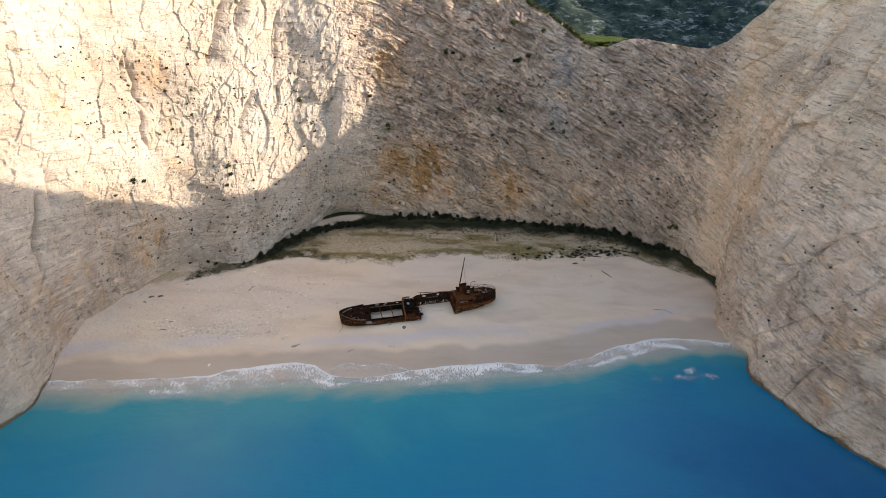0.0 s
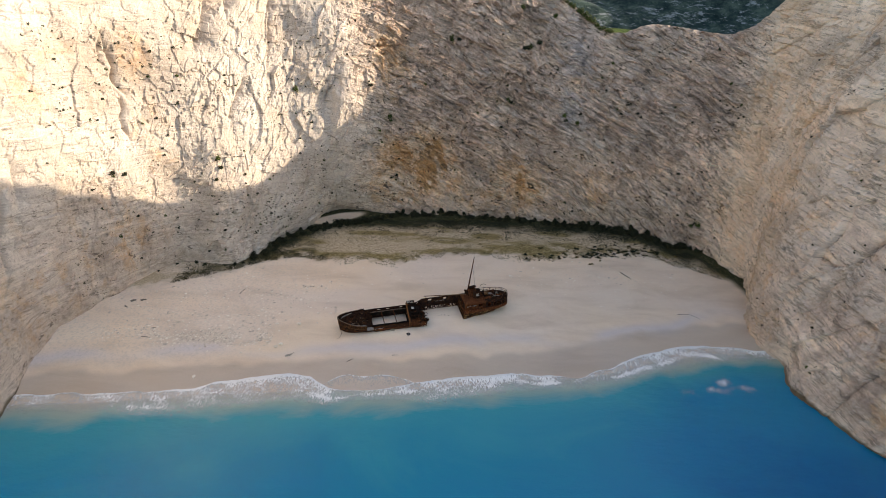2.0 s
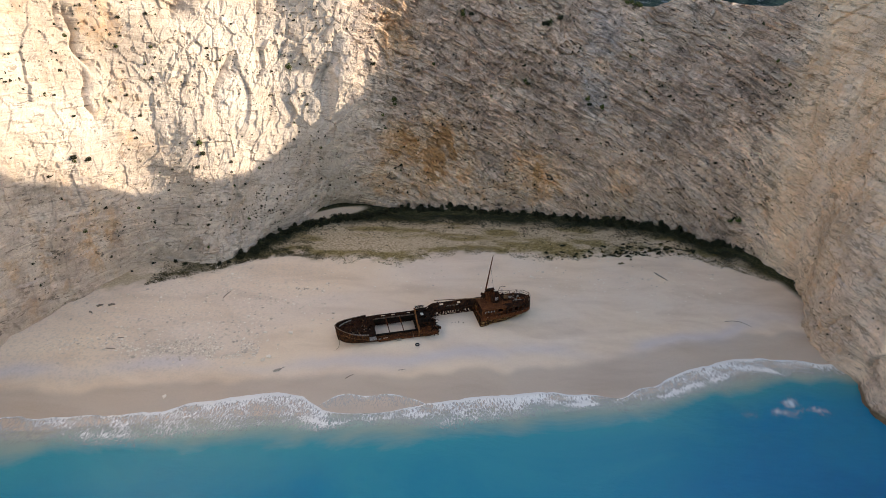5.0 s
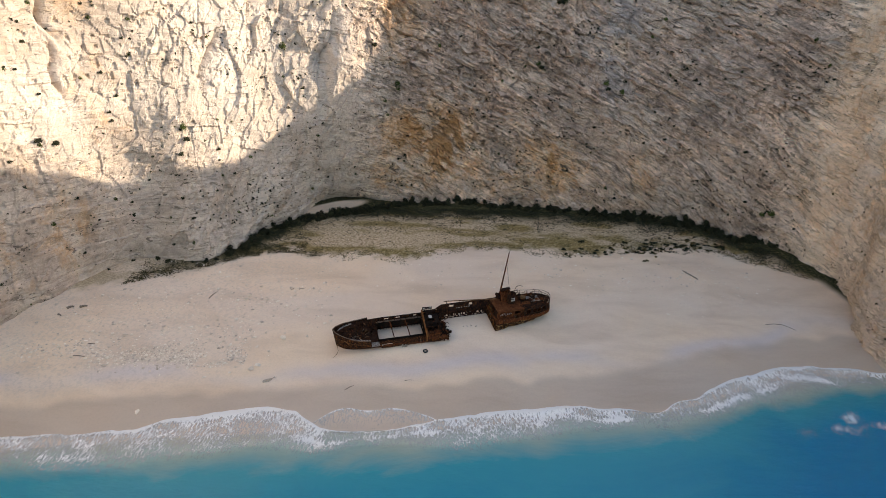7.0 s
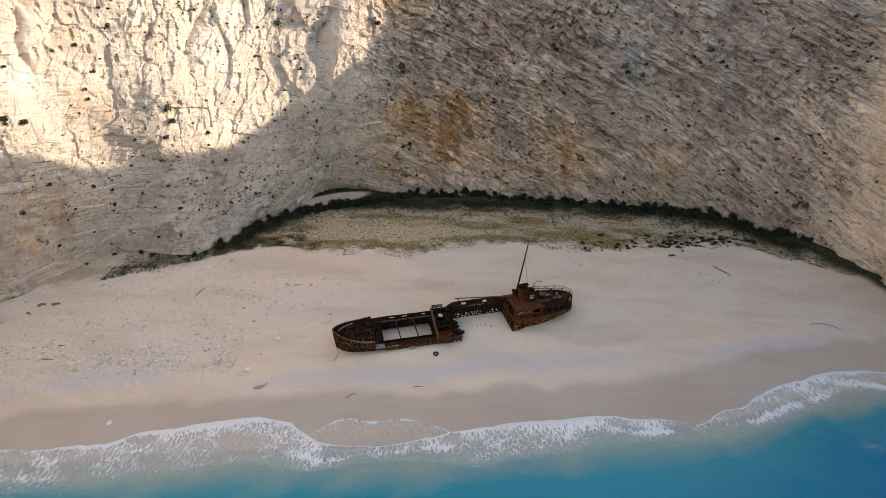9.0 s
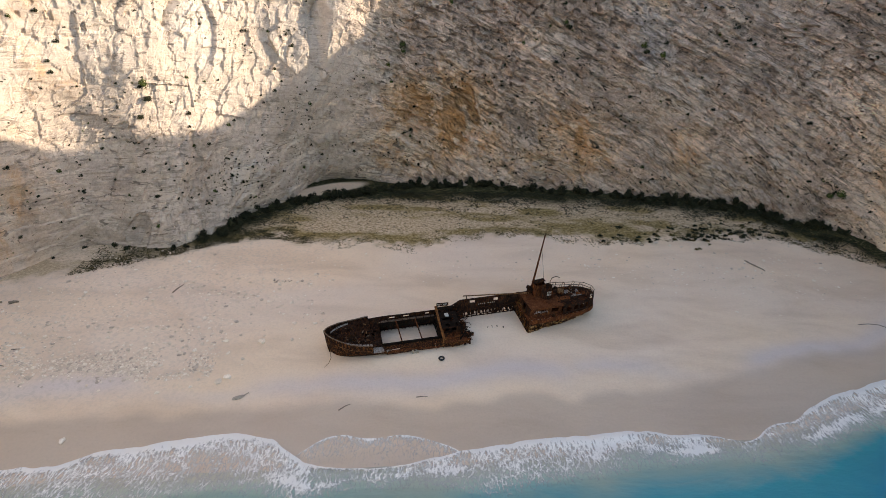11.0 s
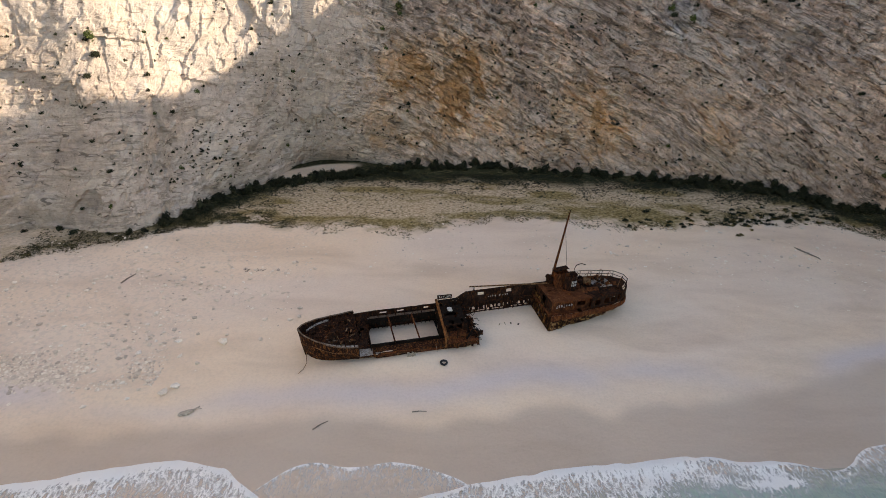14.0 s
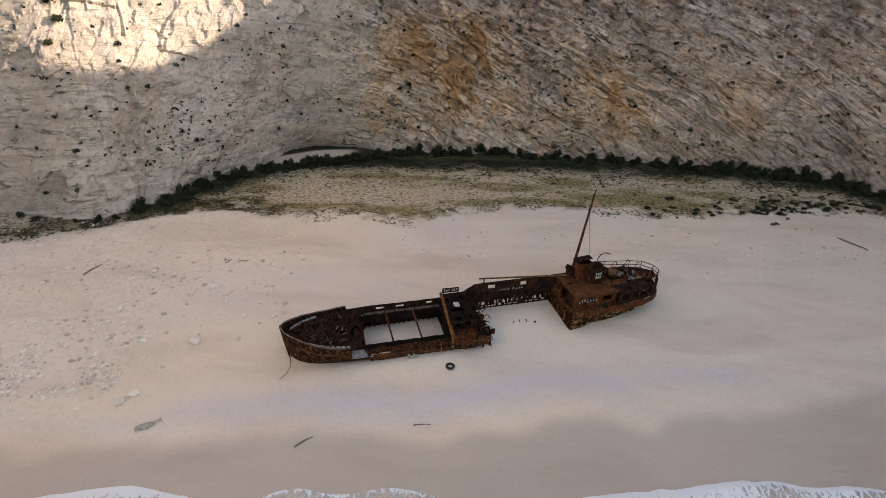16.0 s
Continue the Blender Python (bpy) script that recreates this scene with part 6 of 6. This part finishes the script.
def lay_stones():
    rng = random.Random(23)
    meshes = [mesh_of("stone", stone_bmesh(k), STONE) for k in range(6)]
    verts, faces = [], []
    shapes = []
    for k in range(4):
        bm = stone_bmesh(20 + k)
        bm.verts.ensure_lookup_table()
        shapes.append(([v.co.copy() for v in bm.verts], [[v.index for v in f.verts] for f in bm.faces]))
        bm.free()
    for i in range(8000):
        kind = rng.random()
        if kind < 0.62:
            x = -46 - abs(rng.gauss(0, 22))
            y = rng.gauss(112.8 + 0.02 * (x + 60), 1.7) if rng.random() < 0.72 else rng.gauss(119, 5)
            if y < 96 + 0.13 * (x + 96) + 9:
                continue
        elif kind < 0.85:
            x, y = rng.uniform(-92, -22), rng.gauss(133, 7)
        else:
            x, y = rng.uniform(-20, 75), rng.gauss(146, 6)
        if x < -93 - 0.0 or (x < -80 and y > 130) or (-32 < x < 20 and 112 < y < 138):
            continue
        if noise.noise(Vector((x / 5.0, y / 3.0, 2.0))) < rng.uniform(-0.35, 0.3):
            continue
        s = 0.16 + 0.26 * rng.random() ** 2 + (0.5 * rng.random() if rng.random() < 0.16 else 0)
        co, fa = shapes[rng.randrange(4)]
        m = pose(x, y, gz(x, y) + 0.08 * s, rng.uniform(-15, 15), rng.uniform(-15, 15), rng.uniform(0, 360))
        base = len(verts)
        verts += [tuple(m @ (c * s)) for c in co]
        faces += [[base + v for v in f] for f in fa]
    me = bpy.data.meshes.new("pebbles")
    me.from_pydata(verts, [], faces)
    me.materials.append(STONE)
    tagged(new("pebbles", me), "pale limestone pebbles strewn over the sand", "pebbles", kind="stuff")
    for i in range(230):
        if i < 130:
            x, y = rng.uniform(-88, -47), rng.gauss(115, 4)
        elif i < 200:
            x, y = rng.gauss(-50, 8), rng.gauss(132, 3.5)
        else:
            x, y = rng.uniform(20, 66), rng.gauss(148, 4)
        if y < 108 or (x < -80 and y > 128):
            continue
        s = rng.uniform(0.32, 0.8)
        ob = new("stone", rng.choice(meshes))
        ob.matrix_basis = pose(x, y, gz(x, y) + 0.1 * s, rng.uniform(-12, 12), rng.uniform(-12, 12), rng.uniform(0, 360)) @ Matrix.Scale(s, 4)
        tagged(ob, "pale limestone stone half sunk in the sand", "stone", "stones on the beach")
    for x, y, s in ((-44.0, 110.6, 1.3), (-43.1, 111.5, 1.1), (-40.5, 119.5, 1.3), (-32.9, 124.6, 0.8), (-31.8, 125.3, 0.9), (-32.1, 127.2, 0.8), (-60, 99.6, 0.9)):
        ob = new("boulder", rng.choice(meshes))
        ob.matrix_basis = pose(x, y, gz(x, y) + 0.15 * s, 0, 0, rng.uniform(0, 360)) @ Matrix.Scale(s, 4)
        tagged(ob, "rounded pale grey boulder on the sand", "boulder", "boulders on the beach")


lay_stones()


def gnarled(bm, pts, r, seed=0):
    """A crooked branch through pts."""
    for k, (a, b) in enumerate(zip(pts, pts[1:])):
        t = k / max(1, len(pts) - 1)
        rod(bm, a, b, r * (1 - 0.55 * t), r * (1 - 0.55 * (t + 1 / len(pts))), 7)


def lay_driftwood():
    label = "grey weathered driftwood log on the sand"
    log = thing("driftwood_log", pose(57.0, 148.7, gz(57.0, 148.7), 0, 0, -61) @ Matrix.Scale(0.6, 4), label, "driftwood")
    bm = bmesh.new()
    gnarled(bm, [Vector(p) for p in ((-3.8, 0.3, 0.25), (-2.2, 0, 0.3), (-0.6, 0.15, 0.22), (1.2, -0.1, 0.28), (2.6, 0.1, 0.2), (3.8, -0.25, 0.15))], 0.3)
    part("trunk", bm, DRIFT, log)
    for a, b in (((-2.2, 0, 0.3), (-2.9, 0.7, 0.6)), ((-0.6, 0.1, 0.3), (0.2, 0.6, 0.5)), ((1.2, -0.1, 0.3), (0.9, -0.6, 0.55)), ((-3.6, 0.3, 0.3), (-4.3, -0.2, 0.6))):
        bm = bmesh.new()
        rod(bm, a, b, 0.12, 0.05, 6)
        part("branch", bm, DRIFT, log)
    stump = thing("driftwood_stump", pose(-39.8, 107.9, gz(-39.8, 107.9), 0, 0, 25), "grey driftwood stump with a forked branch on wet sand", "driftwood")
    bm = bmesh.new()
    bmesh.ops.create_icosphere(bm, subdivisions=2, radius=0.6, matrix=Matrix.Translation((-0.3, 0, 0.15)) @ Matrix.Diagonal((1.5, 0.6, 0.45, 1)))
    for v in bm.verts:
        v.co = dent(v.co, 0.12, 2.0)
    part("trunk", bm, DRIFT_PALE, stump)
    bm = bmesh.new()
    rod(bm, (0.4, 0, 0.2), (1.2, 0.25, 0.35), 0.12, 0.06, 6)
    rod(bm, (0.9, 0.15, 0.3), (1.35, -0.15, 0.3), 0.07, 0.03, 6)
    part("branch", bm, DRIFT_PALE, stump)
    for name, x, y, rz, pts, r in (
            ("stick", -60.4, 132.6, 78, ((-1.4, 0, 0.1), (0, 0.1, 0.12), (1.5, -0.05, 0.1)), 0.13),
            ("stick", -24.4, 106.6, 40, ((-1.0, 0, 0.06), (0.1, 0.12, 0.08), (0.9, 0, 0.1)), 0.09),
            ("stick", -77.4, 111.5, -4, ((-1.2, 0, 0.08), (0, 0.08, 0.1), (1.0, 0, 0.08)), 0.12),
            ("stick", -77.0, 114.7, 12, ((-0.6, 0, 0.08), (0, 0.06, 0.1), (0.6, 0, 0.08)), 0.1),
            ("stick", 69.5, 129.9, -8, ((-3.2, -0.5, 0.06), (-1.2, 0.1, 0.08), (0.6, 0.1, 0.08), (2.0, -0.9, 0.08), (2.6, -1.7, 0.1)), 0.09),
            ("stick", -87.7, 125.0, 35, ((-0.7, 0, 0.2), (0, 0.2, 0.25), (0.6, 0, 0.2)), 0.3),
            ("stick", -85.2, 125.4, 20, ((-0.7, 0, 0.2), (0, 0.15, 0.25), (0.7, 0, 0.2)), 0.3),
            ("stick", -88.4, 122.4, -30, ((-0.5, 0, 0.15), (0, 0.1, 0.2), (0.6, 0, 0.15)), 0.2),
            ("stick", -13.5, 109.0, 5, ((-0.8, 0, 0.06), (0, 0.08, 0.08), (0.9, 0, 0.06)), 0.07)):
        bm = bmesh.new()
        gnarled(bm, [Vector(p) for p in pts], r)
        me = mesh_of(name, bm, DRIFT)
        ob = new(name, me)
        ob.matrix_basis = pose(x, y, gz(x, y), 0, 0, rz)
        tagged(ob, "dark bare driftwood stick lying on the sand", "driftwood", "sticks on the beach")
    brush = thing("dead_branch", pose(-42, 136.9, gz(-42, 136.9), 0, 0, 5), "tangled dead branch half buried in sand", "driftwood")
    rng = random.Random(3)
    for k in range(9):
        bm = bmesh.new()
        a = Vector((rng.uniform(-1.8, 1.2), rng.uniform(-0.3, 0.3), 0.05))
        rod(bm, a, a + Vector((rng.uniform(-0.9, 0.9), rng.uniform(-0.5, 0.5), rng.uniform(0.1, 0.45))), 0.06, 0.02, 5)
        part("branch", bm, DRIFT, brush)
    for x, y in ((-2.8, 125.0), (-2.0, 125.2), (-1.1, 125.3), (0.0, 125.1)):
        bm = bmesh.new()
        box(bm, (0, 0, 0.05), (random.uniform(0.35, 0.8), random.uniform(0.08, 0.25), 0.07), (0, 8, random.uniform(0, 90)))
        bmesh.ops.subdivide_edges(bm, edges=bm.edges[:], cuts=2, use_grid_fill=True)
        for v in bm.verts:
            v.co = dent(v.co, 0.12, 3.0 + x)
        ob = new("scrap_iron", mesh_of("scrap_iron", bm, RUST))
        ob.matrix_basis = pose(x, y, gz(x, y), 0, 0, random.uniform(0, 180))
        tagged(ob, "dark rusted scrap iron lying on the sand", "scrap", "scrap between the wreck halves")


def lay_tyre():
    bm = bmesh.new()
    big, small, seg, sub = 0.52, 0.21, 28, 10
    vv = [[bm.verts.new(((big + small * math.cos(b) * (1.0 if math.cos(b) > -0.3 else 0.75)) * math.cos(a), (big + small * math.cos(b)) * math.sin(a), 0.8 * small * math.sin(b))) for b in (2 * math.pi * j / sub for j in range(sub))] for a in (2 * math.pi * i / seg for i in range(seg))]
    for i in range(seg):
        for j in range(sub):
            bm.faces.new((vv[i][j], vv[(i + 1) % seg][j], vv[(i + 1) % seg][(j + 1) % sub], vv[i][(j + 1) % sub]))
    ob = new("tyre", mesh_of("tyre", bm, RUBBER))
    ob.matrix_basis = pose(-10.7, 116.9, gz(-10.7, 116.9) + 0.14, 6, 0, 0)
    ob.scale = (0.72, 0.72, 0.72)
    tagged(ob, "black rubber tyre lying flat beside the wreck", "tyre")


lay_driftwood()
lay_tyre()
